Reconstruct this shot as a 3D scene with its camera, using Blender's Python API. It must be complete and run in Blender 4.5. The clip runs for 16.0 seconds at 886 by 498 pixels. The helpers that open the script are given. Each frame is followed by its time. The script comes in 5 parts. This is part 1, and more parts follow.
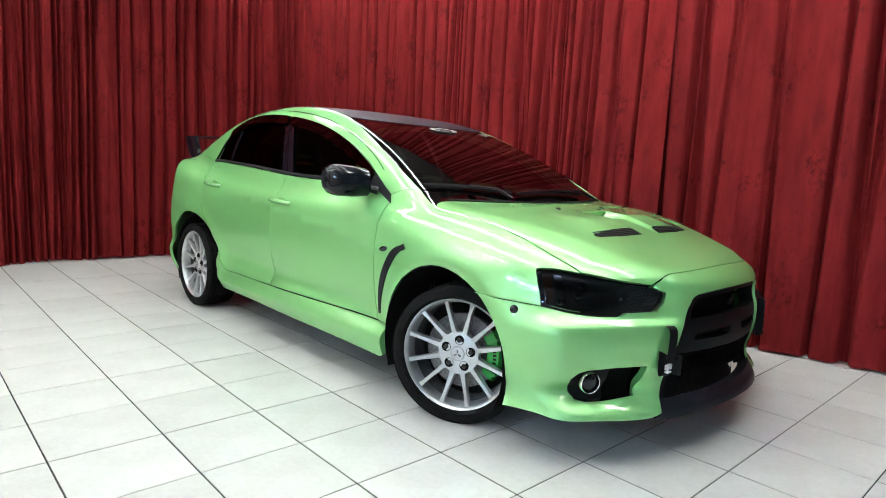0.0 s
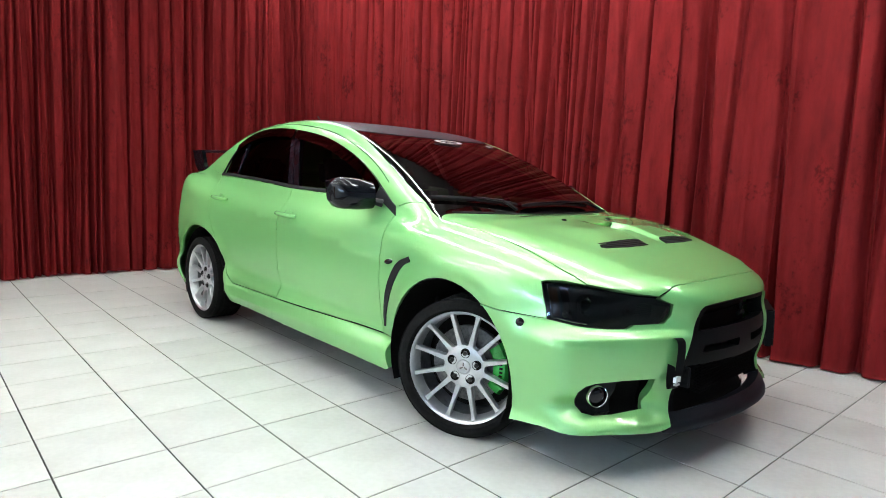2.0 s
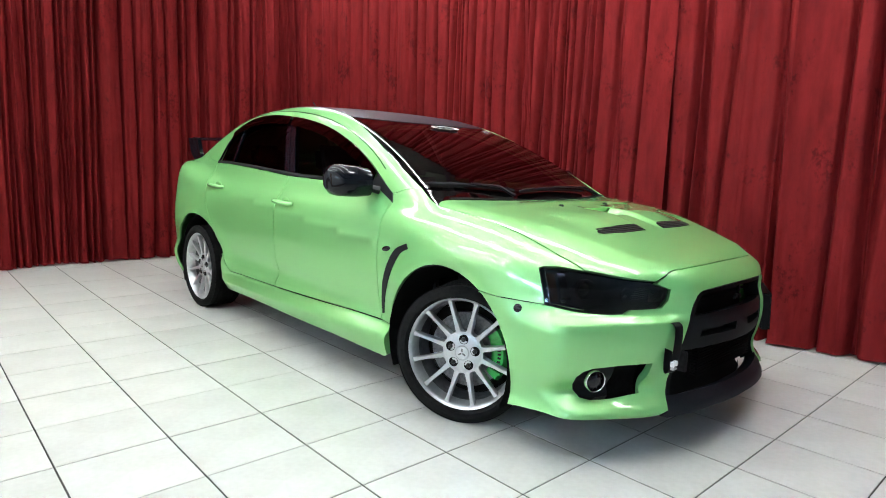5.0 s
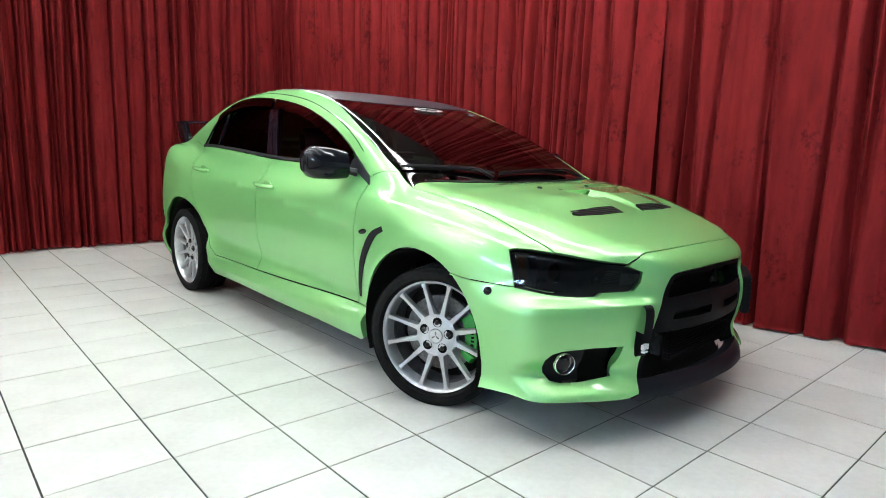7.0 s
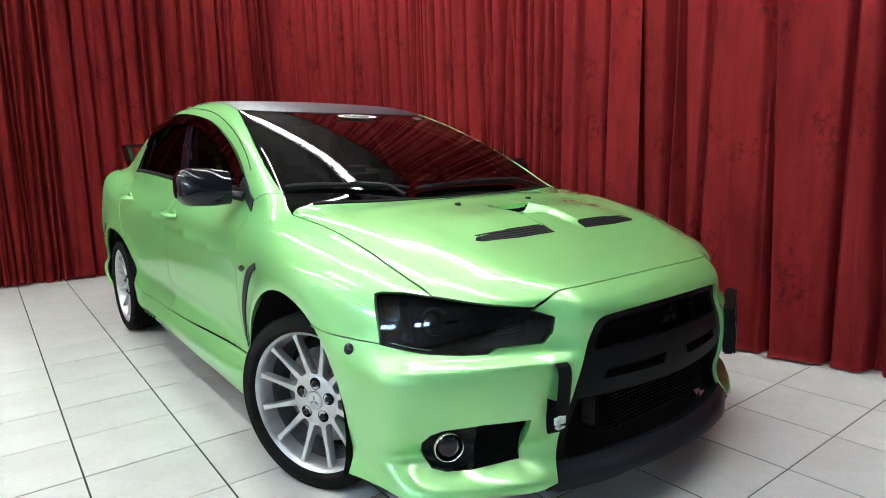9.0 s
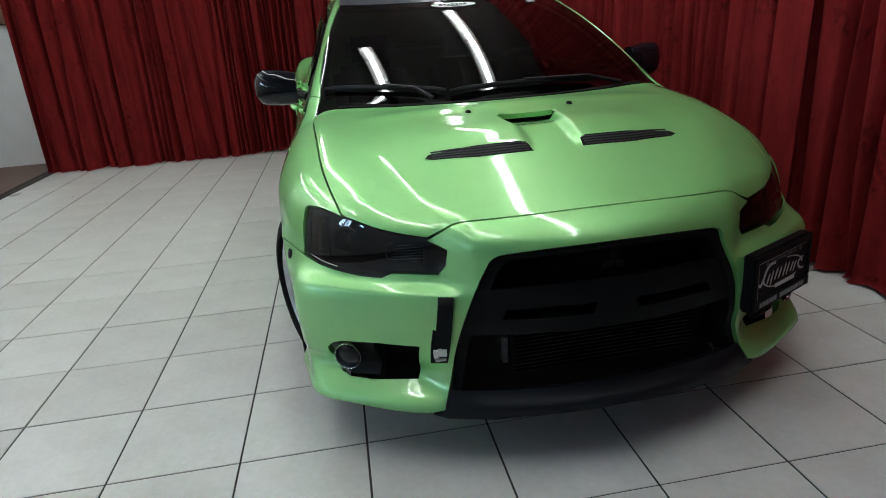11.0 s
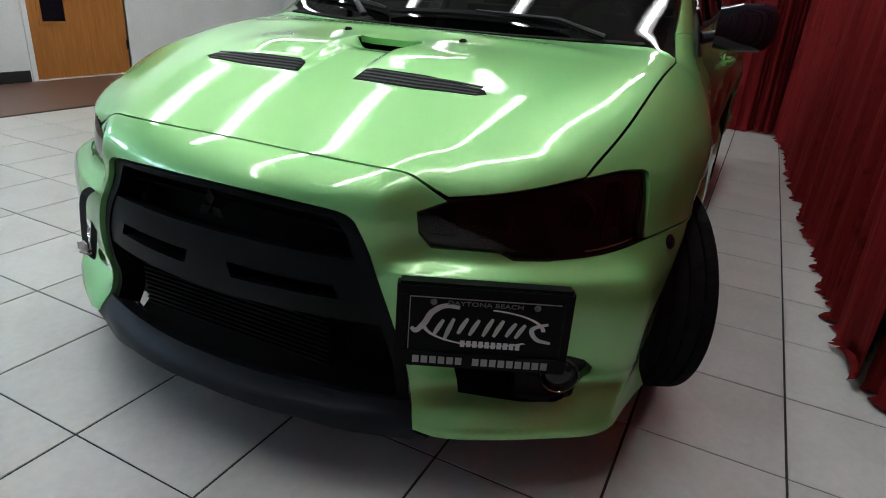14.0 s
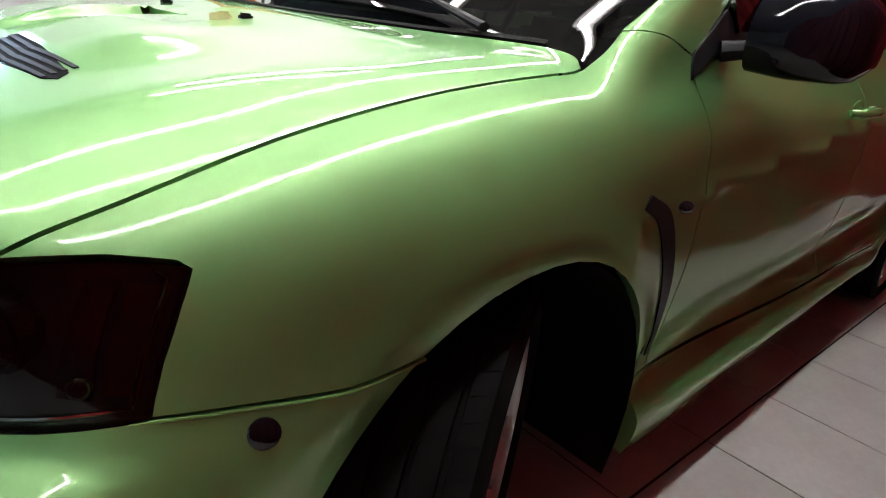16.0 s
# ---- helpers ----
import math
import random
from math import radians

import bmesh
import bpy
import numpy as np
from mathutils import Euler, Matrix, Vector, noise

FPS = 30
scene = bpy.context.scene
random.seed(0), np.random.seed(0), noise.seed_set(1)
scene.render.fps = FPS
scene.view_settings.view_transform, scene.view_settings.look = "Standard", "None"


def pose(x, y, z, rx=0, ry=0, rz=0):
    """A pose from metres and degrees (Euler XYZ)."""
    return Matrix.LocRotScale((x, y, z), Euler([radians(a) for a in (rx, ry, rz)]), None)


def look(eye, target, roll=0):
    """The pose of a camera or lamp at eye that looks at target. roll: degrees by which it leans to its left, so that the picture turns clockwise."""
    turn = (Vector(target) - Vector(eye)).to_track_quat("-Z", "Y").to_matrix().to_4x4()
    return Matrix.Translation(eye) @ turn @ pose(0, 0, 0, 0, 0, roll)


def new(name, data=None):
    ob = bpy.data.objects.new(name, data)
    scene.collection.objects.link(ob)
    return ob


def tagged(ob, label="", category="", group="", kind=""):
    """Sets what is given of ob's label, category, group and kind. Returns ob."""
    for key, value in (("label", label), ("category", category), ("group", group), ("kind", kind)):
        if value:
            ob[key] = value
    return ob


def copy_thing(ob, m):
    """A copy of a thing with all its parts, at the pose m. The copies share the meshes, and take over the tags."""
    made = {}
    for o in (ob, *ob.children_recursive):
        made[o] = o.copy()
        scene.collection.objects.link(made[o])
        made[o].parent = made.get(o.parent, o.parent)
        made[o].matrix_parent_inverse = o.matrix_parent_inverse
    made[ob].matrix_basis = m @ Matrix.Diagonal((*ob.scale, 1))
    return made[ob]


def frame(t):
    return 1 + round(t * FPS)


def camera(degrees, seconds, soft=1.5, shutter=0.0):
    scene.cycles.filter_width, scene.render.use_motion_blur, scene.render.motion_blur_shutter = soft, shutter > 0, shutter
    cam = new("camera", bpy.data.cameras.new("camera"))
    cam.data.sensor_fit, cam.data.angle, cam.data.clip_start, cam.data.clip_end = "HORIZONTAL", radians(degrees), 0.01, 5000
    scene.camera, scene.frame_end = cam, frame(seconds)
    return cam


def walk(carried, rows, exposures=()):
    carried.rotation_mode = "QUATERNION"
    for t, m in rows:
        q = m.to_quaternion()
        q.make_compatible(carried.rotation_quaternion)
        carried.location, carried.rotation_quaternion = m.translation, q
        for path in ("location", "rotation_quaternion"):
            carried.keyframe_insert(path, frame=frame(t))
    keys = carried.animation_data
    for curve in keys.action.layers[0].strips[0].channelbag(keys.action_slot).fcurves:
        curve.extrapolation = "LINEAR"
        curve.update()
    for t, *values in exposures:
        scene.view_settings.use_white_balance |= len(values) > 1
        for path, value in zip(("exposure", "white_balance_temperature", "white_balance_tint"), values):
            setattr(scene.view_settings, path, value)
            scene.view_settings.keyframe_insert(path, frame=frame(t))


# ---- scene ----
cam = camera(71.98, 16.0, soft=1.0)
PATH = [
    (0, (-2.6550, -3.1277, 1.0880), (-1.2736, -1.7055, 0.8250), 2.77),
    (0.5, (-2.6359, -3.1250, 1.0893), (-1.2680, -1.6836, 0.8630), 2.99),
    (1, (-2.6680, -3.1252, 1.1071), (-1.2956, -1.6921, 0.8565), 1.88),
    (1.5, (-2.6651, -3.1299, 1.1096), (-1.2873, -1.6990, 0.8768), 1.98),
    (2, (-2.6376, -3.1285, 1.0947), (-1.2737, -1.6838, 0.8654), 2.25),
    (2.5, (-2.6669, -3.1241, 1.1114), (-1.2931, -1.6918, 0.8642), 2.09),
    (3, (-2.6309, -3.1187, 1.0846), (-1.2780, -1.6654, 0.8447), 1.89),
    (5.5, (-2.6381, -3.1295, 1.1033), (-1.2687, -1.6999, 0.8192), 1.75),
    (6, (-2.6269, -3.1255, 1.0981), (-1.2576, -1.6962, 0.8116), 1.68),
    (6.5, (-2.5839, -3.1505, 1.0909), (-1.2239, -1.7137, 0.7980), 1.75),
    (7, (-2.5220, -3.2092, 1.0903), (-1.1741, -1.7677, 0.7655), 1.69),
    (7.5, (-2.3880, -3.1920, 1.0677), (-1.0538, -1.7363, 0.7497), -0.03),
    (8, (-2.1674, -3.1574, 1.0842), (-0.8254, -1.6951, 0.8384), 0.38),
    (10.5, (-0.9547, -3.4202, 1.1380), (-0.3190, -1.6028, 0.5964), -5.43),
    (11, (-0.7043, -3.5689, 1.2007), (-0.3772, -1.7144, 0.5270), -3.81),
    (11.5, (-0.4351, -3.5650, 1.1762), (-0.3090, -1.7007, 0.4633), -3.89),
    (12, (-0.1398, -3.5289, 1.1667), (-0.1513, -1.7038, 0.3490), -5.96),
    (12.5, (0.1839, -3.5120, 1.1596), (-0.0948, -1.6925, 0.3772), -4.02),
    (13, (0.3968, -3.4005, 1.1165), (-0.0389, -1.5943, 0.3763), 0.67),
    (13.5, (0.6163, -3.2197, 1.0801), (0.1540, -1.4446, 0.2831), 2.17),
    (14, (0.9243, -3.0495, 1.0364), (0.1716, -1.3637, 0.2672), 4.37),
    (14.5, (1.0827, -2.8405, 1.0206), (0.1443, -1.2471, 0.2588), 6.25),
    (15, (1.1816, -2.5146, 0.9917), (0.1328, -0.9805, 0.2524), 5.16),
    (15.5, (1.2977, -2.2552, 1.0103), (0.1546, -0.8076, 0.2372), 7.01),
    (16, (1.3109, -1.9248, 0.9672), (-0.0053, -0.6010, 0.2493), 7.18),
]
EXPOSURES = [(0.0, 0.43, 6600, 10.5), (8.2, 0.47, 6600, 10.5), (10.3, -0.13, 6550, 10), (11.5, -0.82, 6500, 9.5), (12.2, -0.64, 6500, 9.5), (13.0, -0.44, 6500, 10), (14.0, -0.50, 6500, 12), (14.5, -0.46, 6650, 15), (15.5, -0.14, 6850, 20), (16.0, 0.03, 6900, 21)]
walk(cam, [(t, look(eye, target, roll)) for t, eye, target, roll in PATH], EXPOSURES)

LIGHT_LONG = 2.446
# the two lamps at x -4.35 are added, unseen, to brighten the white wall
LIGHT_ROWS = ((0.70, (1.16, -1.29, -3.74)), (-0.55, (-1.29, -3.74)), (-1.88, (1.16, -1.29, -3.74)), (-3.2, (-1.29,)), (-4.35, (1.8, -0.65)))

# ---- world: a closed showroom, next to no light of its own ----
world = bpy.data.worlds.new("world")
scene.world = world
world.use_nodes = True
world.node_tree.nodes["Background"].inputs[0].default_value = (0.8, 0.9, 1.0, 1)
world.node_tree.nodes["Background"].inputs[1].default_value = 0.02


# ---- materials ----
def material(name, colour, rough=0.5, metal=0.0, **more):
    m = bpy.data.materials.new(name)
    m.use_nodes = True
    b = m.node_tree.nodes["Principled BSDF"]
    b.inputs["Base Color"].default_value = (*colour, 1)
    b.inputs["Roughness"].default_value = rough
    b.inputs["Metallic"].default_value = metal
    for key, value in more.items():
        b.inputs[key.replace("_", " ")].default_value = value
    return m


def node(m, kind, **values):
    n = m.node_tree.nodes.new(kind)
    for key, value in values.items():
        n.inputs[key.replace("_", " ")].default_value = value
    return n


def wire(m, a, out, b, into):
    m.node_tree.links.new(a.outputs[out], b.inputs[into])


def grained(m, dark, light, scale, detail=4.0, bump=0.0, stretch=(1, 1, 1), rough=None, second=None, contrast=(0.3, 0.7)):
    """Noise between two colours, in metres, with a fine relief and a rougher or smoother gloss along it."""
    b = m.node_tree.nodes["Principled BSDF"]
    where = node(m, "ShaderNodeTexCoord")
    place = node(m, "ShaderNodeMapping", Scale=stretch)
    wire(m, where, "Object", place, "Vector")
    n = node(m, "ShaderNodeTexNoise", Scale=scale, Detail=detail, Roughness=0.6)
    wire(m, place, "Vector", n, "Vector")
    r = node(m, "ShaderNodeValToRGB")
    r.color_ramp.elements[0].position, r.color_ramp.elements[1].position = contrast
    r.color_ramp.elements[0].color, r.color_ramp.elements[1].color = (*dark, 1), (*light, 1)
    wire(m, n, "Fac", r, "Fac")
    last = r
    if second:
        n2 = node(m, "ShaderNodeTexNoise", Scale=second[0], Detail=3.0)
        wire(m, place, "Vector", n2, "Vector")
        r2 = node(m, "ShaderNodeValToRGB")
        r2.color_ramp.elements[0].position, r2.color_ramp.elements[1].position = second[2:] or (0.35, 0.65)
        r2.color_ramp.elements[0].color, r2.color_ramp.elements[1].color = (second[1],) * 3 + (1,), (1, 1, 1, 1)
        wire(m, n2, "Fac", r2, "Fac")
        mix = node(m, "ShaderNodeMix")
        mix.data_type, mix.blend_type = "RGBA", "MULTIPLY"
        mix.inputs[0].default_value = 1.0
        m.node_tree.links.new(r.outputs[0], mix.inputs[6])
        m.node_tree.links.new(r2.outputs[0], mix.inputs[7])
        m.node_tree.links.new(mix.outputs[2], b.inputs["Base Color"])
    else:
        wire(m, last, "Color", b, "Base Color")
    if bump:
        k = node(m, "ShaderNodeBump", Strength=1.0, Distance=bump)
        wire(m, n, "Fac", k, "Height")
        wire(m, k, "Normal", b, "Normal")
    if rough:
        q = node(m, "ShaderNodeMapRange", To_Min=rough[0], To_Max=rough[1])
        wire(m, n, "Fac", q, "Value")
        wire(m, q, "Result", b, "Roughness")
    return m


# pearl paint: a green ground, green flakes and a thin gold pearl, all under one clear coat
paint = material("green pearl paint", (0.112, 0.36, 0.118), 0.5, 0.0, Specular_IOR_Level=0.3, Coat_Weight=1.0, Coat_Roughness=0.065)
ground = paint.node_tree.nodes["Principled BSDF"]
flakes = node(paint, "ShaderNodeBsdfPrincipled", Base_Color=(0.33, 0.80, 0.29, 1), Metallic=1.0, Specular_Tint=(0.4, 0.8, 0.35, 1), Coat_Weight=1.0, Coat_Roughness=0.065)
pearl = node(paint, "ShaderNodeBsdfPrincipled", Base_Color=(0.80, 0.88, 0.48, 1), Metallic=1.0, Specular_Tint=(0.7, 0.85, 0.5, 1), Coat_Weight=1.0, Coat_Roughness=0.065)
speck = node(paint, "ShaderNodeTexNoise", Scale=900.0, Detail=2.0)
for layer, low, high in ((flakes, 0.42, 0.56), (pearl, 0.30, 0.42)):
    spark = node(paint, "ShaderNodeMapRange", To_Min=low, To_Max=high)
    wire(paint, speck, "Fac", spark, "Value")
    wire(paint, spark, "Result", layer, "Roughness")
metal = node(paint, "ShaderNodeMixShader", Fac=0.26)
wire(paint, flakes, 0, metal, 1)
wire(paint, pearl, 0, metal, 2)
both = node(paint, "ShaderNodeMixShader", Fac=0.40)
wire(paint, ground, 0, both, 1)
wire(paint, metal, 0, both, 2)
wire(paint, both, 0, paint.node_tree.nodes["Material Output"], "Surface")
gloss_black = grained(material("gloss black paint", (0.005, 0.006, 0.009), 0.05, 0.0, Specular_IOR_Level=0.4), (0.004, 0.005, 0.008), (0.007, 0.008, 0.012), 30)
satin_black = grained(material("satin black plastic", (0.006, 0.007, 0.010), 0.5, Specular_IOR_Level=0.25), (0.003, 0.0035, 0.005), (0.006, 0.007, 0.010), 240, bump=0.0002, rough=(0.45, 0.62))
grille_black = grained(material("dark grille plastic", (0.004, 0.0045, 0.007), 0.5, Specular_IOR_Level=0.1), (0.002, 0.0025, 0.0035), (0.004, 0.005, 0.006), 240, bump=0.0002, rough=(0.42, 0.6))
matt_black = grained(material("matt black plastic", (0.006, 0.006, 0.006), 0.8, Specular_IOR_Level=0.1), (0.003, 0.003, 0.003), (0.006, 0.006, 0.006), 60)
vinyl_roof = grained(material("dark roof wrap", (0.014, 0.016, 0.024), 0.36, 0.0), (0.012, 0.014, 0.022), (0.020, 0.023, 0.034), 90, rough=(0.32, 0.42))
rubber = grained(material("tyre rubber", (0.012, 0.012, 0.012), 0.7, Specular_IOR_Level=0.04), (0.007, 0.007, 0.0075), (0.013, 0.013, 0.013), 40, bump=0.0006, rough=(0.65, 0.85))
alloy = grained(material("silver alloy", (0.5, 0.51, 0.52), 0.34, 0.8), (0.48, 0.49, 0.505), (0.60, 0.61, 0.625), 25, rough=(0.26, 0.40))
lip_black = grained(material("satin lip plastic", (0.006, 0.007, 0.010), 0.45, Specular_IOR_Level=0.2), (0.005, 0.006, 0.009), (0.008, 0.010, 0.014), 200, bump=0.0001, rough=(0.40, 0.52))
steel = grained(material("brake steel", (0.16, 0.16, 0.17), 0.45, 0.9), (0.10, 0.10, 0.11), (0.22, 0.22, 0.22), 60)
# the wheel's silver alloy, darkened in colour for the shade behind the spokes
barrel_metal = grained(material("shade-darkened inner rim", (0.2, 0.2, 0.2), 0.45, 0.7), (0.16, 0.165, 0.17), (0.30, 0.31, 0.32), 30)
chrome = material("chrome", (0.8, 0.8, 0.8), 0.06, 1.0)
dark_metal = grained(material("dark wheel nut", (0.05, 0.05, 0.05), 0.35, 0.8), (0.03, 0.03, 0.03), (0.08, 0.08, 0.08), 200)
caliper_green = material("caliper enamel", (0.03, 0.35, 0.06), 0.25, 0.2, Coat_Weight=0.8)
white_print = material("white print", (0.62, 0.62, 0.62), 0.5)
grey_print = material("silver print", (0.24, 0.24, 0.25), 0.4)
dim_print = material("worn silver print", (0.13, 0.13, 0.135), 0.4)
amber = material("amber reflector", (0.12, 0.045, 0.018), 0.15, 0.0, Coat_Weight=1.0)
housing_black = grained(material("lamp housing plastic", (0.012, 0.013, 0.016), 0.35), (0.009, 0.010, 0.012), (0.018, 0.019, 0.022), 80)
lamp_chrome = material("dark lamp chrome", (0.10, 0.10, 0.11), 0.18, 1.0)
lamp_silver = material("lamp reflector", (0.5, 0.5, 0.52), 0.12, 1.0)
mesh_metal = grained(material("intercooler alloy", (0.05, 0.05, 0.052), 0.55, 0.6), (0.03, 0.03, 0.032), (0.07, 0.07, 0.072), 50)
cloth_dark = grained(material("dark seat cloth", (0.02, 0.02, 0.022), 0.85), (0.014, 0.014, 0.016), (0.035, 0.035, 0.037), 160, bump=0.0008)
cloth_grey = grained(material("grey trim", (0.16, 0.16, 0.16), 0.8), (0.12, 0.12, 0.12), (0.2, 0.2, 0.2), 120, bump=0.0005)


def tinted(name, tint, gloss=0.0, ior=1.5, shown=1.0):
    """Glass that lets a tinted part of the light through and mirrors the rest by its angle."""
    m = bpy.data.materials.new(name)
    m.use_nodes = True
    m.node_tree.nodes.remove(m.node_tree.nodes["Principled BSDF"])
    clear = node(m, "ShaderNodeBsdfTransparent", Color=(*tint, 1))
    shine = node(m, "ShaderNodeBsdfGlossy", Color=(shown, shown, shown, 1), Roughness=gloss)
    angle = node(m, "ShaderNodeFresnel", IOR=ior)
    mix = node(m, "ShaderNodeMixShader")
    wire(m, angle, "Fac", mix, 0)
    wire(m, clear, 0, mix, 1)
    wire(m, shine, 0, mix, 2)
    m.node_tree.links.new(mix.outputs[0], m.node_tree.nodes["Material Output"].inputs["Surface"])
    return m


windscreen_glass = tinted("windscreen glass", (0.06, 0.066, 0.066), 0.0, 1.45)
side_glass = tinted("tinted side glass", (0.30, 0.31, 0.31), 0.0, 1.22, 0.25)
clear_glass = tinted("clear window glass", (0.9, 0.92, 0.93), 0.0, 1.45)
privacy_glass = tinted("privacy glass", (0.02, 0.02, 0.02), 0.0, 1.2, 0.3)
visor_smoke = tinted("smoked visor", (0.012, 0.012, 0.012), 0.02, 1.33)
lamp_smoke = tinted("smoked lamp cover", (0.28, 0.30, 0.35), 0.0, 1.42)

tile_glaze = bpy.data.materials.new("glazed floor tile")
tile_glaze.use_nodes = True
grained(tile_glaze, (0.50, 0.495, 0.47), (0.60, 0.595, 0.57), 3.5, 6.0, second=(40, 0.94), rough=(0.2, 0.42))
b = tile_glaze.node_tree.nodes["Principled BSDF"]
each = node(tile_glaze, "ShaderNodeObjectInfo")
tone = node(tile_glaze, "ShaderNodeMapRange", To_Min=0.93, To_Max=1.03)
wire(tile_glaze, each, "Random", tone, "Value")
glaze = node(tile_glaze, "ShaderNodeMix")
glaze.data_type, glaze.blend_type = "RGBA", "MULTIPLY"
glaze.inputs[0].default_value = 1.0
tile_glaze.node_tree.links.new(b.inputs["Base Color"].links[0].from_socket, glaze.inputs[6])
wire(tile_glaze, tone, "Result", glaze, 7)
tile_glaze.node_tree.links.new(glaze.outputs[2], b.inputs["Base Color"])
grout = grained(material("dark grout", (0.06, 0.055, 0.05), 0.9), (0.010, 0.009, 0.008), (0.035, 0.03, 0.026), 12)
sky_glow = bpy.data.materials.new("daylight outside")
sky_glow.use_nodes = True
glow = sky_glow.node_tree.nodes["Principled BSDF"]
glow.inputs["Base Color"].default_value = (0.5, 0.6, 0.8, 1)
glow.inputs["Emission Color"].default_value = (0.55, 0.79, 1.0, 1)
glow.inputs["Emission Strength"].default_value = 44.0
velvet = material("crushed red velvet", (0.16, 0.012, 0.014), 0.8, 0.0, Specular_IOR_Level=0.03, Sheen_Weight=0.06, Sheen_Roughness=0.5)
velvet.node_tree.nodes["Principled BSDF"].inputs["Sheen Tint"].default_value = (0.8, 0.05, 0.06, 1)
grained(velvet, (0.089, 0.0066, 0.0073), (0.141, 0.0108, 0.0120), 5, 6.0, bump=0.002, stretch=(2.2, 2.2, 0.5), contrast=(0.32, 0.62))


def crushed(m):
    """Dark specks where the pile is crushed, crowded into ragged patches."""
    b = m.node_tree.nodes["Principled BSDF"]
    where = node(m, "ShaderNodeTexCoord")
    place = node(m, "ShaderNodeMapping", Scale=(1, 1, 0.75))
    wire(m, where, "Object", place, "Vector")
    fine = node(m, "ShaderNodeTexNoise", Scale=34.0, Detail=6.0, Roughness=0.72)
    patch = node(m, "ShaderNodeTexNoise", Scale=3.4, Detail=3.0, Roughness=0.6)
    total = node(m, "ShaderNodeMath")
    for n in (fine, patch):
        wire(m, place, "Vector", n, "Vector")
    wire(m, fine, "Fac", total, 0)
    wire(m, patch, "Fac", total, 1)
    speck = node(m, "ShaderNodeMapRange", From_Min=1.10, From_Max=1.26, To_Min=1.0, To_Max=0.52)
    wire(m, total, 0, speck, "Value")
    mix = node(m, "ShaderNodeMix")
    mix.data_type, mix.blend_type = "RGBA", "MULTIPLY"
    mix.inputs[0].default_value = 1.0
    m.node_tree.links.new(b.inputs["Base Color"].links[0].from_socket, mix.inputs[6])
    wire(m, speck, "Result", mix, 7)
    m.node_tree.links.new(mix.outputs[2], b.inputs["Base Color"])


crushed(velvet)
white_wall = grained(material("white painted wall", (0.72, 0.74, 0.75), 0.7), (0.68, 0.70, 0.71), (0.76, 0.78, 0.79), 2.5, 5.0, bump=0.0008, second=(40, 0.97))
ceiling_paint = grained(material("grey ceiling", (0.22, 0.22, 0.22), 0.9), (0.18, 0.18, 0.18), (0.26, 0.26, 0.26), 2.0)
brown_floor = grained(material("brown floor sheet", (0.10, 0.045, 0.03), 0.5), (0.075, 0.034, 0.024), (0.125, 0.06, 0.04), 5, 6.0, stretch=(1, 6, 1), rough=(0.35, 0.55))
brown_board = grained(material("brown board", (0.13, 0.06, 0.03), 0.6), (0.10, 0.045, 0.022), (0.17, 0.08, 0.04), 6, stretch=(1, 1, 8))
oak = grained(material("varnished oak", (0.36, 0.14, 0.03), 0.4), (0.30, 0.105, 0.02), (0.42, 0.17, 0.04), 7, 6.0, stretch=(6, 6, 0.5), rough=(0.3, 0.5))
black_base = grained(material("black skirting", (0.01, 0.01, 0.011), 0.5), (0.008, 0.008, 0.009), (0.016, 0.016, 0.017), 30)
tube_light = bpy.data.materials.new("fluorescent tube")
tube_light.use_nodes = True
tb = tube_light.node_tree.nodes["Principled BSDF"]
tb.inputs["Emission Color"].default_value = (0.93, 1.0, 0.99, 1)
tb.inputs["Emission Strength"].default_value = 44.0
lamp_white = material("white enamel", (0.75, 0.75, 0.74), 0.4)


# ---- small building helpers ----
def link_mesh(name, verts, faces, mat, parent=None, label="", normals=None, smooth=False):
    me = bpy.data.meshes.new(name)
    me.from_pydata([tuple(v) for v in verts], [], faces)
    me.materials.append(mat)
    if smooth or normals is not None:
        me.polygons.foreach_set("use_smooth", [True] * len(me.polygons))
    if normals is not None:
        me.normals_split_custom_set_from_vertices([tuple(n) for n in normals])
    me.update()
    ob = new(name, me)
    if parent:
        ob.parent = parent
    if label:
        tagged(ob, label)
    return ob


def part(name, bm, mat, parent=None, label="", smooth=False):
    me = bpy.data.meshes.new(name)
    bm.to_mesh(me)
    bm.free()
    me.materials.append(mat)
    if smooth:
        me.polygons.foreach_set("use_smooth", [True] * len(me.polygons))
        me.set_sharp_from_angle(angle=radians(40))
    ob = new(name, me)
    if parent:
        ob.parent = parent
    if label:
        tagged(ob, label)
    return ob


def empty(name, m=Matrix()):
    ob = new(name)
    ob.matrix_world = m
    ob.empty_display_size = 0.1
    return ob


def add_box(bm, lo, hi, bevel=0.0, m=Matrix()):
    got = bmesh.ops.create_cube(bm, size=1.0)["verts"]
    lo, hi = Vector(lo), Vector(hi)
    for v in got:
        v.co = Vector((lo[i] + (v.co[i] + 0.5) * (hi[i] - lo[i]) for i in range(3)))
    if bevel:
        edges = list({e for v in got for e in v.link_edges})
        out = bmesh.ops.bevel(bm, geom=edges, offset=bevel, segments=2, affect="EDGES", clamp_overlap=True)
        got = list({v for f in out["faces"] for v in f.verts} | {v for v in got if v.is_valid})
    bmesh.ops.transform(bm, matrix=m, verts=got)
    return got


def box(lo, hi, bevel=0.0, m=Matrix()):
    bm = bmesh.new()
    add_box(bm, lo, hi, bevel, m)
    return bm


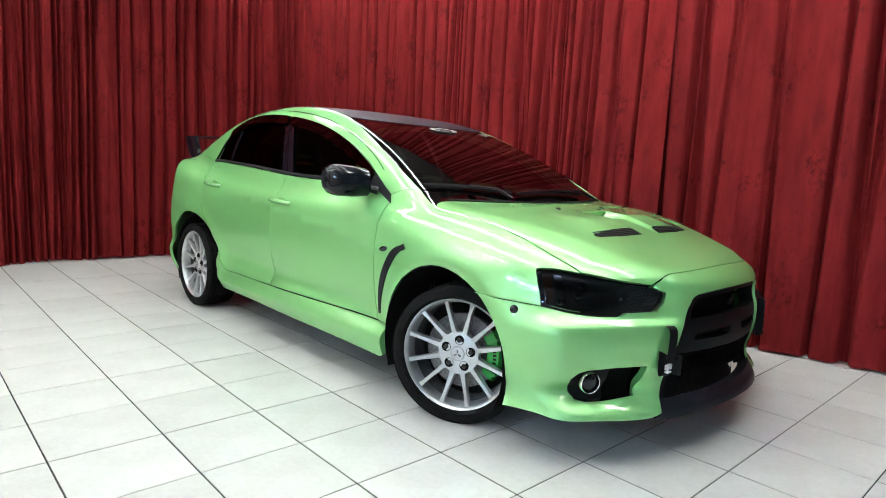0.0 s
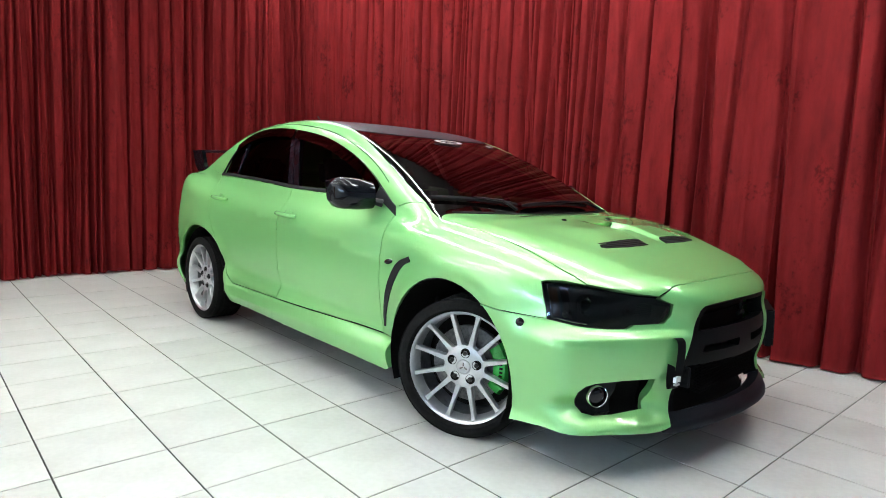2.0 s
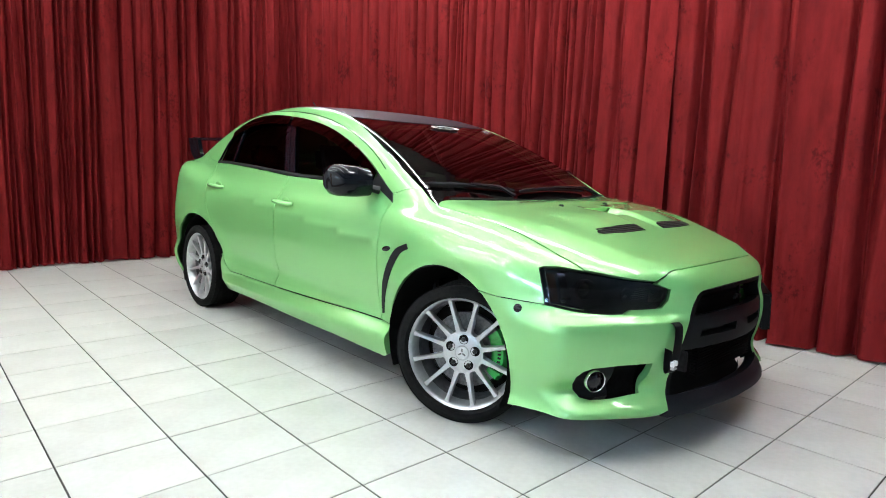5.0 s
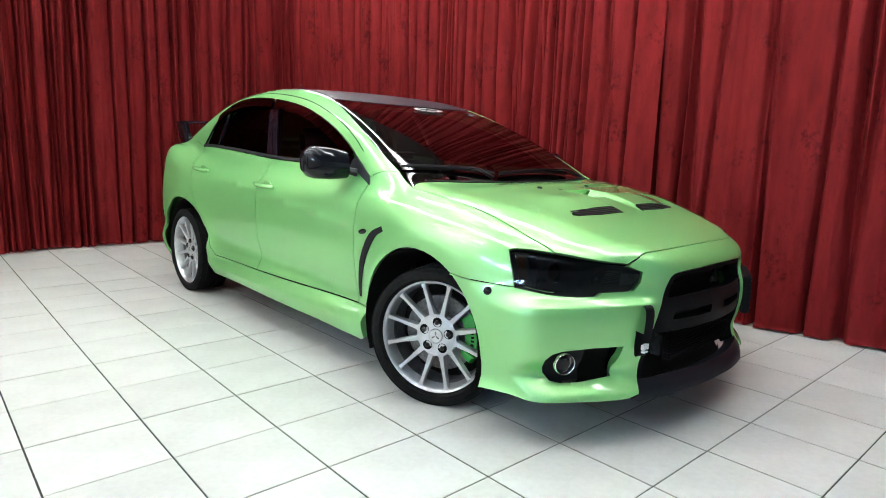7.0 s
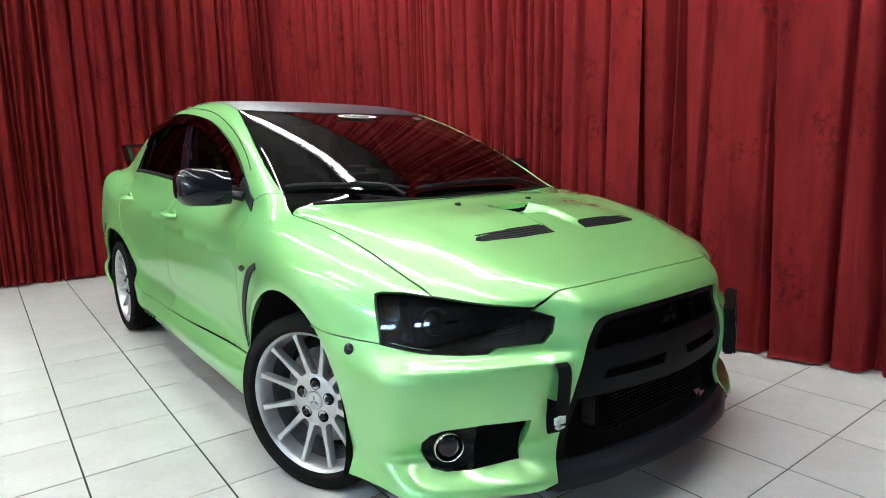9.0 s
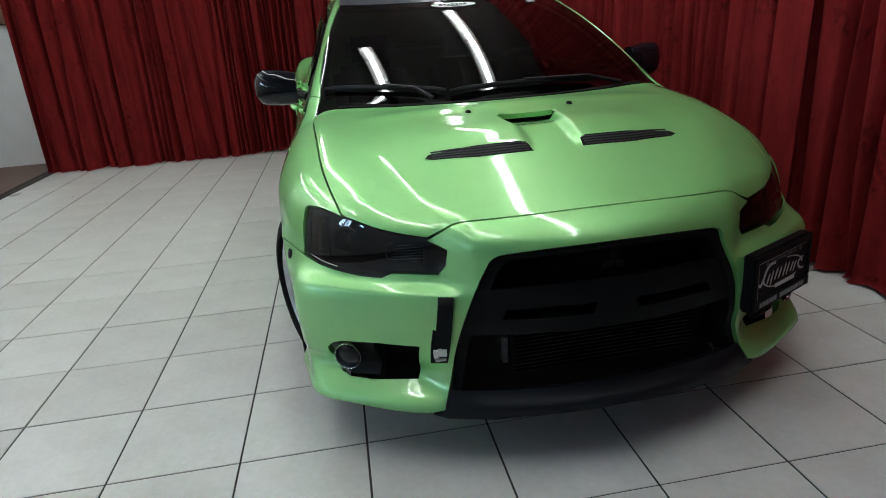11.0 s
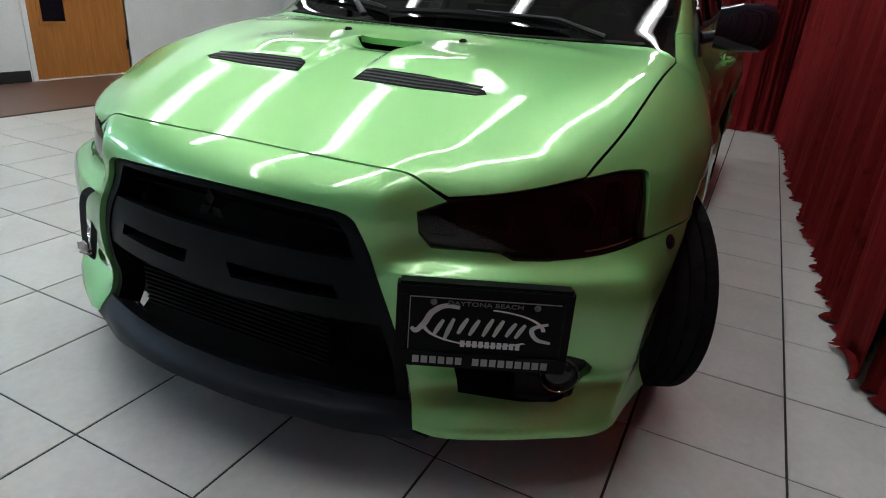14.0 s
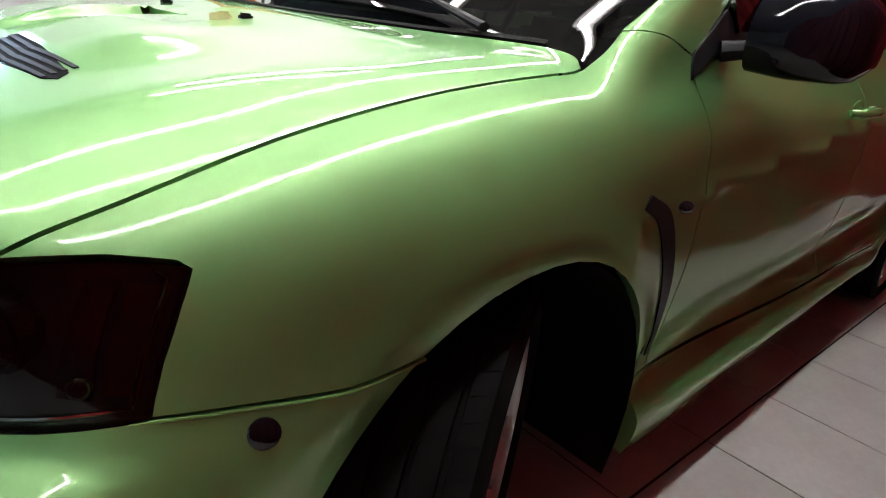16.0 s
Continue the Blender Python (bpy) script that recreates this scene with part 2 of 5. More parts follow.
def lathe(profile, n, axis="x"):
    """A ring of n steps round an axis from (along, radius) pairs."""
    bm = bmesh.new()
    rings = []
    for a, r in profile:
        ring = []
        for k in range(n):
            t = 2 * math.pi * k / n
            c, s = r * math.cos(t), r * math.sin(t)
            ring.append(bm.verts.new((a, c, s) if axis == "x" else (c, s, a)))
        rings.append(ring)
    for p, q in zip(rings, rings[1:]):
        for k in range(n):
            bm.faces.new((p[k], p[(k + 1) % n], q[(k + 1) % n], q[k]))
    bmesh.ops.recalc_face_normals(bm, faces=bm.faces)
    return bm


def sweep(points, radius, n=8, flat=1.0):
    """A round or flattened rod along points."""
    bm = bmesh.new()
    pts = [Vector(p) for p in points]
    rings = []
    for i, p in enumerate(pts):
        d = (pts[min(i + 1, len(pts) - 1)] - pts[max(i - 1, 0)]).normalized()
        side = d.cross(Vector((0, 0, 1)))
        side = side.normalized() if side.length > 1e-3 else Vector((1, 0, 0))
        up = side.cross(d)
        r = radius[i] if isinstance(radius, (list, tuple)) else radius
        rings.append([bm.verts.new(p + r * (math.cos(2 * math.pi * k / n) * side + flat * math.sin(2 * math.pi * k / n) * up)) for k in range(n)])
    for a, c in zip(rings, rings[1:]):
        for k in range(n):
            bm.faces.new((a[k], a[(k + 1) % n], c[(k + 1) % n], c[k]))
    bm.faces.new(rings[0])
    bm.faces.new(rings[-1])
    bmesh.ops.recalc_face_normals(bm, faces=bm.faces)
    return bm


def mirrored(bm):
    bmesh.ops.scale(bm, vec=(-1, 1, 1), verts=bm.verts)
    bmesh.ops.reverse_faces(bm, faces=bm.faces)
    return bm

# ---- the car's form: one smooth closed shape, given by a function that is negative inside ----
def curve(*pairs):
    """A smooth curve through (place, value) pairs, straight on beyond its ends."""
    xs = np.array([p[0] for p in pairs], float)
    ys = np.array([p[1] for p in pairs], float)
    d = np.diff(ys) / np.diff(xs)
    m = np.empty(len(xs))
    m[0], m[-1] = d[0], d[-1]
    for i in range(1, len(xs) - 1):
        h0, h1 = xs[i] - xs[i - 1], xs[i + 1] - xs[i]
        m[i] = (d[i - 1] * h1 + d[i] * h0) / (h0 + h1)

    def value(x):
        x = np.asarray(x, float)
        k = np.clip(np.searchsorted(xs, x) - 1, 0, len(xs) - 2)
        h = xs[k + 1] - xs[k]
        t = (x - xs[k]) / h
        c = np.clip(t, 0, 1)
        a = (2 * c**3 - 3 * c**2 + 1) * ys[k] + (c**3 - 2 * c**2 + c) * h * m[k]
        b = (3 * c**2 - 2 * c**3) * ys[k + 1] + (c**3 - c**2) * h * m[k + 1]
        return a + b + np.where(t < 0, t * h * m[k], 0) + np.where(t > 1, (t - 1) * h * m[k + 1], 0)

    return value


def smax(a, b, k):
    return np.maximum(a, b) + np.maximum(k - np.abs(a - b), 0) ** 2 / (4 * k)


def smin(a, b, k):
    return -smax(-a, -b, k)


def bell(x, middle, wide):
    return np.exp(-(((x - middle) / wide) ** 2))


def ramp(x, a, b):
    t = np.clip((x - a) / (b - a), 0, 1)
    return t * t * (3 - 2 * t)


HUB_Z, TYRE_R = 0.301, 0.301
WHEEL_Y = (-1.318, 1.285)
plan_width = curve((-2.2, 0.80), (-1.95, 0.845), (-1.69, 0.872), (-1.45, 0.886), (-1.2, 0.882), (-0.85, 0.862), (0, 0.862), (0.8, 0.868), (1.15, 0.887), (1.45, 0.905), (1.75, 0.903), (2.0, 0.862), (2.3, 0.78))
tumble = curve((-0.85, -0.035), (-0.76, 0.0), (-0.66, 0.006), (-0.61, -0.016), (-0.5, -0.008), (-0.36, 0.0), (-0.2, -0.01), (-0.1, -0.025), (-0.03, -0.05), (0.02, -0.08), (0.1, -0.14))
belt = curve((-2.2, 0.78), (-1.7, 0.83), (-1.2, 0.90), (-0.8, 0.945), (0, 1.0), (1.0, 1.055), (1.7, 1.06), (2.2, 1.05))
nose = curve((0.08, -2.16), (0.14, -2.215), (0.2, -2.225), (0.255, -2.195), (0.3, -2.185), (0.37, -2.2), (0.45, -2.21), (0.53, -2.205), (0.59, -2.19), (0.645, -2.19), (0.70, -2.17), (0.75, -2.12))
hood_rear = curve((-1.0, 0.953), (-0.8, 0.960), (1.3, 1.02), (1.6, 1.075), (1.9, 1.09), (2.2, 1.075))
roof = curve((-1.5, 0.73), (-1.18, 0.93), (-0.8, 1.135), (-0.45, 1.278), (-0.15, 1.372), (0.1, 1.424), (0.4, 1.449), (0.75, 1.440), (1.05, 1.40), (1.4, 1.275), (1.7, 1.13), (1.9, 1.03))
glass_width = curve((0.8, 0.80), (0.95, 0.765), (1.1, 0.705), (1.25, 0.645), (1.4, 0.578), (1.5, 0.53))


def body_side(u, y, z):
    zb = belt(y)
    w = plan_width(y) + tumble(z - zb)
    # the lamp corners draw in
    w = w - 0.055 * ramp(-y, 1.6, 1.85) * ramp(z, 0.50, 0.62)
    for yw in WHEEL_Y:
        r = np.hypot(y - yw, z - HUB_Z)
        ahead = ramp(yw - y, 0.20, 0.34) * (1 - ramp(z, 0.42, 0.58)) * (yw < 0)
        w = w + 0.012 * bell(r, 0.40, 0.05) * ramp(z, 0.15, 0.35) * (1 - ahead)
        w = w + 0.014 * bell(y, yw, 0.33) * bell(z, 0.74, 0.09)
    # a soft hollow along the doors' feet
    w = w - 0.010 * bell(z, 0.40, 0.06) * ramp(y, -0.85, -0.5) * ramp(-y, -0.95, -0.6)
    # a fine ridge along the doors
    w = w + 0.007 * np.exp(-np.abs(z - 0.716 - 0.095 * (y + 0.7)) / 0.018) * ramp(y, -0.98, -0.7) * (1 - ramp(y, 0.2, 1.0))
    return u - w


def body_front(u, y, z):
    n = nose(z) + 0.46 * u * u
    # the shelf below the lamps, and the hollow round the fog lamps
    n = n + 0.035 * ramp(u, 0.36, 0.46) * ramp(z, 0.532, 0.566) * (1 - ramp(z, 0.67, 0.79))
    n = n + 0.045 * ramp(u, 0.44, 0.54) * bell(z, 0.272, 0.036)
    n = n - 0.014 * ramp(u, 0.44, 0.54) * bell(z, 0.195, 0.028)
    n = n + 0.05 * ramp(u, 0.55, 0.80) * ramp(z, 0.50, 0.62)
    return n - y


def body_rear(u, y, z):
    return y - (curve((0.1, 1.99), (0.3, 2.12), (0.6, 2.15), (0.8, 2.11), (1.1, 2.03))(z) - 0.30 * u**2 - 0.25 * u**6)


def hood(y):
    # nearly level by the screen, then an even fall to the bow
    q = np.maximum(-1.0 - y, 0)
    return np.where(y < -1.0, 0.953 - 0.08 * q - 0.265 * 0.12 * np.log1p(np.exp(np.minimum((q - 0.57) / 0.12, 30))), hood_rear(y))


def hood_height(u, y):
    front = ramp(-y, 0.9, 1.5)
    # flat in the middle, falling away beyond a crease that runs back from the lamps
    past = u - (0.43 + 0.35 * (y + 2.06))
    past = 0.5 * (past + np.sqrt(past * past + 0.022**2))
    h = hood(y) - 0.05 * u * u * front - 0.03 * u * u * (1 - front) - (0.035 + 0.165 * ramp(-y, 1.15, 1.9)) * past * front
    # crest of the wings
    h = h + 0.008 * bell(u, 0.80, 0.10) * ramp(-y, 0.95, 1.2) * ramp(y, -1.95, -1.6)
    return h


def car_shape(x, y, z):
    u = np.abs(x)
    low = smax(body_side(u, y, z), z - hood_height(u, y), 0.16 - 0.09 * ramp(y, 1.2, 1.75))
    low = smax(low, body_front(u, y, z), 0.05)
    low = smax(low, body_rear(u, y, z), 0.10)
    low = smax(low, 0.115 + 0.03 * ramp(np.abs(y), 1.2, 2.2) * ramp(u, 0.3, 0.8) - z, 0.03)
    bow = 0.27 * u * u * ramp(-y, -0.5, 0.9)
    cab = smax(u - glass_width(z) - 0.02 * ramp(y, 0.0, 0.8) + 0.03 * ramp(y, 1.1, 1.8), z - roof(y - bow) + 0.04 * u * u * ramp(y, -0.9, 0.2), 0.06)
    cab = np.maximum(cab, np.maximum(np.maximum(0.80 - z, y - 1.86), -1.45 - y))
    return smin(low, cab, 0.035)


def slope(p):
    """The outward normals of the car's shape at the points p."""
    e = 2e-3
    g = np.stack([car_shape(*(p + e * a).T) - car_shape(*(p - e * a).T) for a in np.eye(3)], -1)
    return g / (np.linalg.norm(g, axis=-1, keepdims=True) + 1e-9)


def outermost(origin, way, far):
    """Where rays that come in from far along way first meet the car's shape."""
    steps = np.linspace(far, 0.02, 70)
    last = np.full(len(origin), far)
    hit = np.full(len(origin), 0.02)
    done = np.zeros(len(origin), bool)
    for s in steps[1:]:
        f = car_shape(*(origin + s * way).T)
        now = (f < 0) & ~done
        hit[now] = s
        done |= now
        last = np.where(done, last, s)
    a, b = hit, last
    for _ in range(22):
        m = (a + b) / 2
        inside = car_shape(*(origin + m[:, None] * way).T) < 0
        a, b = np.where(inside, m, a), np.where(inside, b, m)
    return origin + ((a + b) / 2)[:, None] * way


# Ways to lay a flat outline on the car: "side" wraps round a beam along the car, "nose" round a point
# inside the bow, "top" comes from above. Each takes metres to metres, roughly.
def flatten(how, p):
    x, y, z = np.asarray(p, float).T
    if how == "side":
        return np.stack([y, 0.6 * np.arctan2(z - 0.45, x - 0.15)], -1)
    if how == "nose":
        return np.stack([1.1 * np.arctan2(x, -1.0 - y), 1.1 * np.arctan2(z - 0.35, np.hypot(x, y + 1.0))], -1)
    if how == "tail":
        return np.stack([1.1 * np.arctan2(x, y - 1.0), 1.1 * np.arctan2(z - 0.5, np.hypot(x, y - 1.0))], -1)
    return np.stack([x, y], -1)


def wrap(how, q):
    a, b = np.asarray(q, float).T
    n, o = len(a), np.zeros(len(a))
    if how == "side":
        t = b / 0.6
        return outermost(np.stack([o + 0.15, a, o + 0.45], -1), np.stack([np.cos(t), o, np.sin(t)], -1), 1.6)
    if how == "nose":
        t, e = a / 1.1, b / 1.1
        return outermost(np.stack([o, o - 1.0, o + 0.35], -1), np.stack([np.sin(t) * np.cos(e), -np.cos(t) * np.cos(e), np.sin(e)], -1), 1.6)
    if how == "tail":
        t, e = a / 1.1, b / 1.1
        return outermost(np.stack([o, o + 1.0, o + 0.5], -1), np.stack([np.sin(t) * np.cos(e), np.cos(t) * np.cos(e), np.sin(e)], -1), 1.6)
    return outermost(np.stack([a, b, o + 0.3], -1), np.stack([o, o, o + 1], -1), 1.5)



from mathutils import geometry


# ---- panels: a flat outline cut into small cells, laid on the car's shape, with its edges turned in ----
def spline(points, n=5):
    """Points along a smooth open line through the given ones."""
    p = np.array(points, float)
    q = np.vstack([2 * p[0] - p[1], p, 2 * p[-1] - p[-2]])
    out = []
    for i in range(1, len(q) - 2):
        for k in range(n):
            t = k / n
            out.append(0.5 * (2 * q[i] + (q[i + 1] - q[i - 1]) * t + (2 * q[i - 1] - 5 * q[i] + 4 * q[i + 1] - q[i + 2]) * t**2 + (3 * q[i] - q[i - 1] - 3 * q[i + 1] + q[i + 2]) * t**3))
    return [*out, p[-1]]


def area(poly):
    x, y = np.array(poly).T
    return 0.5 * np.sum(x * np.roll(y, -1) - np.roll(x, -1) * y)


def inset(poly, by):
    """The outline drawn in by a few millimetres on all sides."""
    p = np.array(poly, float)
    if area(p) < 0:
        p = p[::-1]
    keep = np.linalg.norm(p - np.roll(p, 1, 0), axis=1) > 1e-5
    p = p[keep]
    d = np.roll(p, -1, 0) - p
    d /= np.linalg.norm(d, axis=1, keepdims=True)
    n = np.stack([-d[:, 1], d[:, 0]], -1)
    m = n + np.roll(n, 1, 0)
    m /= np.maximum((m * n).sum(1, keepdims=True), 0.5)
    return p + by * m


def resample(loop, step):
    out = []
    for a, c in zip(loop, np.roll(loop, -1, 0)):
        n = max(1, math.ceil(np.linalg.norm(c - a) / step))
        out += [a + (c - a) * k / n for k in range(n)]
    return np.array(out)


def cells(loops, step):
    """Points and triangles that fill the first loop, less the others."""
    loops = [resample(np.array(p), 0.7 * step) for p in loops]
    rim = np.vstack(loops)
    lo, hi = rim.min(0), rim.max(0)
    gx, gy = np.meshgrid(np.arange(lo[0], hi[0], step), np.arange(lo[1], hi[1], 0.87 * step))
    gx = gx + np.where(np.arange(gx.shape[0]) % 2, 0.5 * step, 0.0)[:, None]
    p = np.stack([gx.ravel(), gy.ravel()], -1)
    inside = np.zeros(len(p), int)
    for loop in loops:
        for a, c in zip(loop, np.roll(loop, -1, 0)):
            over = (a[1] > p[:, 1]) != (c[1] > p[:, 1])
            inside[over] ^= p[over, 0] < a[0] + (p[over, 1] - a[1]) * (c[0] - a[0]) / (c[1] - a[1])
    p = p[inside == 1]
    if len(p):
        near = np.min([np.hypot(p[:, 0] - r[0], p[:, 1] - r[1]) for r in rim], axis=0)
        p = p[near > 0.5 * step]
    edges, n = [], 0
    for loop in loops:
        edges += [(n + k, n + (k + 1) % len(loop)) for k in range(len(loop))]
        n += len(loop)
    got = geometry.delaunay_2d_cdt([Vector(q) for q in np.vstack([rim, p])], edges, [], 0, 1e-7)
    q, tris = np.array([tuple(v) for v in got[0]]), np.array([list(f) for f in got[2] if len(f) == 3])
    mid = q[tris].mean(1)
    inside = np.zeros(len(mid), int)
    for loop in loops:
        for a, c in zip(loop, np.roll(loop, -1, 0)):
            over = (a[1] > mid[:, 1]) != (c[1] > mid[:, 1])
            inside[over] ^= mid[over, 0] < a[0] + (mid[over, 1] - a[1]) * (c[0] - a[0]) / (c[1] - a[1])
    return q, [list(f) for f in tris[inside == 1].tolist()]


def lay(how, outline, step=0.025, gap=0.0025, sink=0.0, rim=0.018, lift=None, holes=()):
    """Vertices, faces and normals of a panel. outline: points in space, or an array of flat points."""
    flat = np.array(outline, float)
    if flat.shape[1] == 3:
        flat = flatten(how, flat)
    flat = inset(flat, gap)
    loops = [flat] + [inset(flatten(how, np.array(h, float)), 0.0) for h in holes]
    q, faces = cells(loops, step)
    p = wrap(how, q)
    n = slope(p)
    if lift is not None:
        p = p + n * lift(p)[:, None]
        e = 1.5e-3
        # normals after the lift, from the laid surface itself
        px = wrap(how, q + [e, 0])
        py = wrap(how, q + [0, e])
        px = px + slope(px) * lift(px)[:, None]
        py = py + slope(py) * lift(py)[:, None]
        m = np.cross(px - p, py - p)
        m /= np.linalg.norm(m, axis=1, keepdims=True) + 1e-12
        n = m * np.sign((m * n).sum(1, keepdims=True))
    p = p - sink * n
    # faces look outwards
    out = []
    for f in faces:
        a = np.cross(p[f[1]] - p[f[0]], p[f[2]] - p[f[1]])
        out.append(f if a @ n[f[0]] >= 0 else f[::-1])
    verts, norms = list(p), list(n)
    if rim:
        edges = {}
        for f in out:
            for a, c in zip(f, f[1:] + f[:1]):
                edges[(a, c)] = 1
        border = [(a, c) for a, c in edges if (c, a) not in edges]
        twin = {}
        for a, c in border:
            side = np.cross(p[c] - p[a], n[a])
            side /= np.linalg.norm(side) + 1e-12
            for i in (a, c):
                if i not in twin:
                    twin[i] = [len(verts), side]
                    verts += [p[i], p[i] - rim * n[i]]
                    norms += [side, side]
                else:
                    k = twin[i][0]
                    norms[k] = norms[k] + side
                    norms[k + 1] = norms[k + 1] + side
            i, j = twin[a][0], twin[c][0]
            out.append([i, i + 1, j + 1, j])
        norms = [v / (np.linalg.norm(v) + 1e-12) for v in norms]
    return np.array(verts), out, np.array(norms)


def panel(name, how, outline, mat, parent, sides=(1,), label="", **how_laid):
    """A panel on the left (1) or right (-1) side of the car, or on both."""
    v, f, n = lay(how, outline, **how_laid)
    made = []
    for s in sides:
        flip = np.array([s, 1, 1])
        made.append(link_mesh(name, v * flip, f if s > 0 else [g[::-1] for g in f], mat, parent, label, n * flip))
    return made


def whole(half):
    """A full outline from its left half, which runs from the middle line to the middle line."""
    return [tuple(p) for p in half] + [(-p[0], p[1], p[2]) for p in reversed(half) if abs(p[0]) > 1e-6]


def arch(y0, z0, r, a0, a1, u, n=14):
    """Points on a wheel arch; angles in degrees from straight ahead (towards the bow), upwards."""
    return [(u, y0 - r * math.cos(radians(a0 + (a1 - a0) * k / n)), z0 + r * math.sin(radians(a0 + (a1 - a0) * k / n))) for k in range(n + 1)]


def seat(how, points):
    """The same points, moved onto the car's shape."""
    return [tuple(p) for p in wrap(how, flatten(how, np.array(points, float)))]


BOTH = (1, -1)


# ---- the room ----
TILE, TILE_TURN, TILE_AT = 0.3875, radians(-1.38), (-1.0866, -1.9321)
FLOOR_EDGE = -3.80
REAR_Y, WALL_X, FRONT_Y, SIDE_X, CEILING_Z = 4.45, -5.1, -13.0, 2.35, 3.5


def structure(ob, label, category):
    return tagged(ob, label, category, kind="structure")


floor = structure(part("floor", box((WALL_X - 0.3, FRONT_Y - 0.3, -0.2), (SIDE_X + 0.3, REAR_Y + 0.3, -0.0025)), grout), "dark grout bed under the pale floor tiles", "floor")
strip = structure(part("floor_strip", box((WALL_X, FRONT_Y, -0.0024), (FLOOR_EDGE, REAR_Y, 0.001)), brown_floor), "brown sheet flooring along the white wall", "floor")
wall_north = structure(part("wall_north", box((WALL_X - 0.2, REAR_Y, 0), (SIDE_X + 0.2, REAR_Y + 0.2, CEILING_Z)), white_wall), "white painted wall behind the curtain", "wall")
wall_south = structure(part("wall_south", box((WALL_X - 0.2, FRONT_Y - 0.2, 0), (SIDE_X + 0.2, FRONT_Y, CEILING_Z)), white_wall), "plain white wall closing the showroom", "wall")
wall_east = structure(part("wall_east", box((SIDE_X, FRONT_Y, 0), (SIDE_X + 0.2, REAR_Y, CEILING_Z)), white_wall), "white wall behind the red curtain", "wall")
ceiling = structure(part("ceiling", box((WALL_X - 0.2, FRONT_Y - 0.2, CEILING_Z), (SIDE_X + 0.2, REAR_Y + 0.2, CEILING_Z + 0.15)), ceiling_paint), "grey showroom ceiling", "ceiling")

# the west wall, with a real opening for the door
DOOR = (0.70, 1.74, 2.05)
bm = bmesh.new()
# the two southmost sashes are added, unseen, to throw bluish light on the bow
sashes = ((-11.2, -10.1), (-9.1, -8.0), (-7.0, -5.9), (-5.0, -4.1), (-3.25, -2.5), (-2.05, -1.35))
SASH_LOW, SASH_HIGH = 1.78, 2.20
add_box(bm, (WALL_X - 0.2, FRONT_Y, 0), (WALL_X, DOOR[0], SASH_LOW))
add_box(bm, (WALL_X - 0.2, FRONT_Y, SASH_HIGH), (WALL_X, DOOR[0], CEILING_Z))
ends = (FRONT_Y, *[y for pair in sashes for y in pair], DOOR[0])
for a, c in zip(ends[::2], ends[1::2]):
    add_box(bm, (WALL_X - 0.2, a, SASH_LOW), (WALL_X, c, SASH_HIGH))
add_box(bm, (WALL_X - 0.2, DOOR[1], 0), (WALL_X, REAR_Y, CEILING_Z))
add_box(bm, (WALL_X - 0.2, DOOR[0], DOOR[2]), (WALL_X, DOOR[1], CEILING_Z))
wall_west = structure(part("wall_west", bm, white_wall), "white painted wall with scuff marks and an oak door", "wall")
for k, (a, c) in enumerate(sashes):
    sash = structure(empty("window_%d" % (k + 1), pose(WALL_X, (a + c) / 2, SASH_LOW)), "small high window with two bright panes", "window")
    w, h = (c - a) / 2, SASH_HIGH - SASH_LOW
    for s in (-1, 1):
        part("pane", box((-0.105, s * w / 2 - w / 2 + 0.04, 0.03), (-0.10, s * w / 2 + w / 2 - 0.04, h - 0.03)), clear_glass, sash)
    bm = bmesh.new()
    for lo, hi in (((-w, 0), (w, 0.035)), ((-w, h - 0.035), (w, h)), ((-w, 0.035), (-w + 0.045, h - 0.035)), ((w - 0.045, 0.035), (w, h - 0.035)), ((-0.045, 0.035), (0.045, h - 0.035))):
        add_box(bm, (-0.13, lo[0], lo[1]), (-0.07, hi[0], hi[1]), 0.004)
    part("window_frame", bm, lamp_white, sash)
structure(part("backdrop", box((WALL_X - 0.62, -11.8, 1.2), (WALL_X - 0.6, 0.3, 2.8)), sky_glow), "pale daylight outside the high windows", "backdrop")
for a, c in ((FRONT_Y + 0.001, DOOR[0] - 0.07), (DOOR[1] + 0.07, REAR_Y - 0.12)):
    structure(part("baseboard", box((WALL_X, a, 0.002), (WALL_X + 0.02, c, 0.105), 0.004), black_base), "black rubber skirting along the white wall", "baseboard")
structure(part("trim", box((WALL_X + 0.001, REAR_Y - 0.22, 0), (WALL_X + 0.09, REAR_Y - 0.001, CEILING_Z), 0.01), white_wall), "white boxed pipe casing in the corner", "trim")
structure(part("wall_panel", box((WALL_X + 0.1, REAR_Y - 0.05, 1.56), (-3.2, REAR_Y - 0.003, CEILING_Z), 0.004), brown_board), "brown board above the white rear wall", "trim")
bm = bmesh.new()
for z0, y0, y1, h in ((1.02, 2.75, 3.15, 0.012), (0.86, 3.05, 3.08, 0.16), (0.9, 2.6, 2.75, 0.008)):
    add_box(bm, (WALL_X, y0, z0), (WALL_X + 0.0015, y1, z0 + h))
scuff = grained(material("grey scuff", (0.5, 0.5, 0.5), 0.8), (0.42, 0.42, 0.42), (0.62, 0.63, 0.63), 30)
part("scuff_mark", bm, scuff, wall_west, "grey scuff mark on the paint")

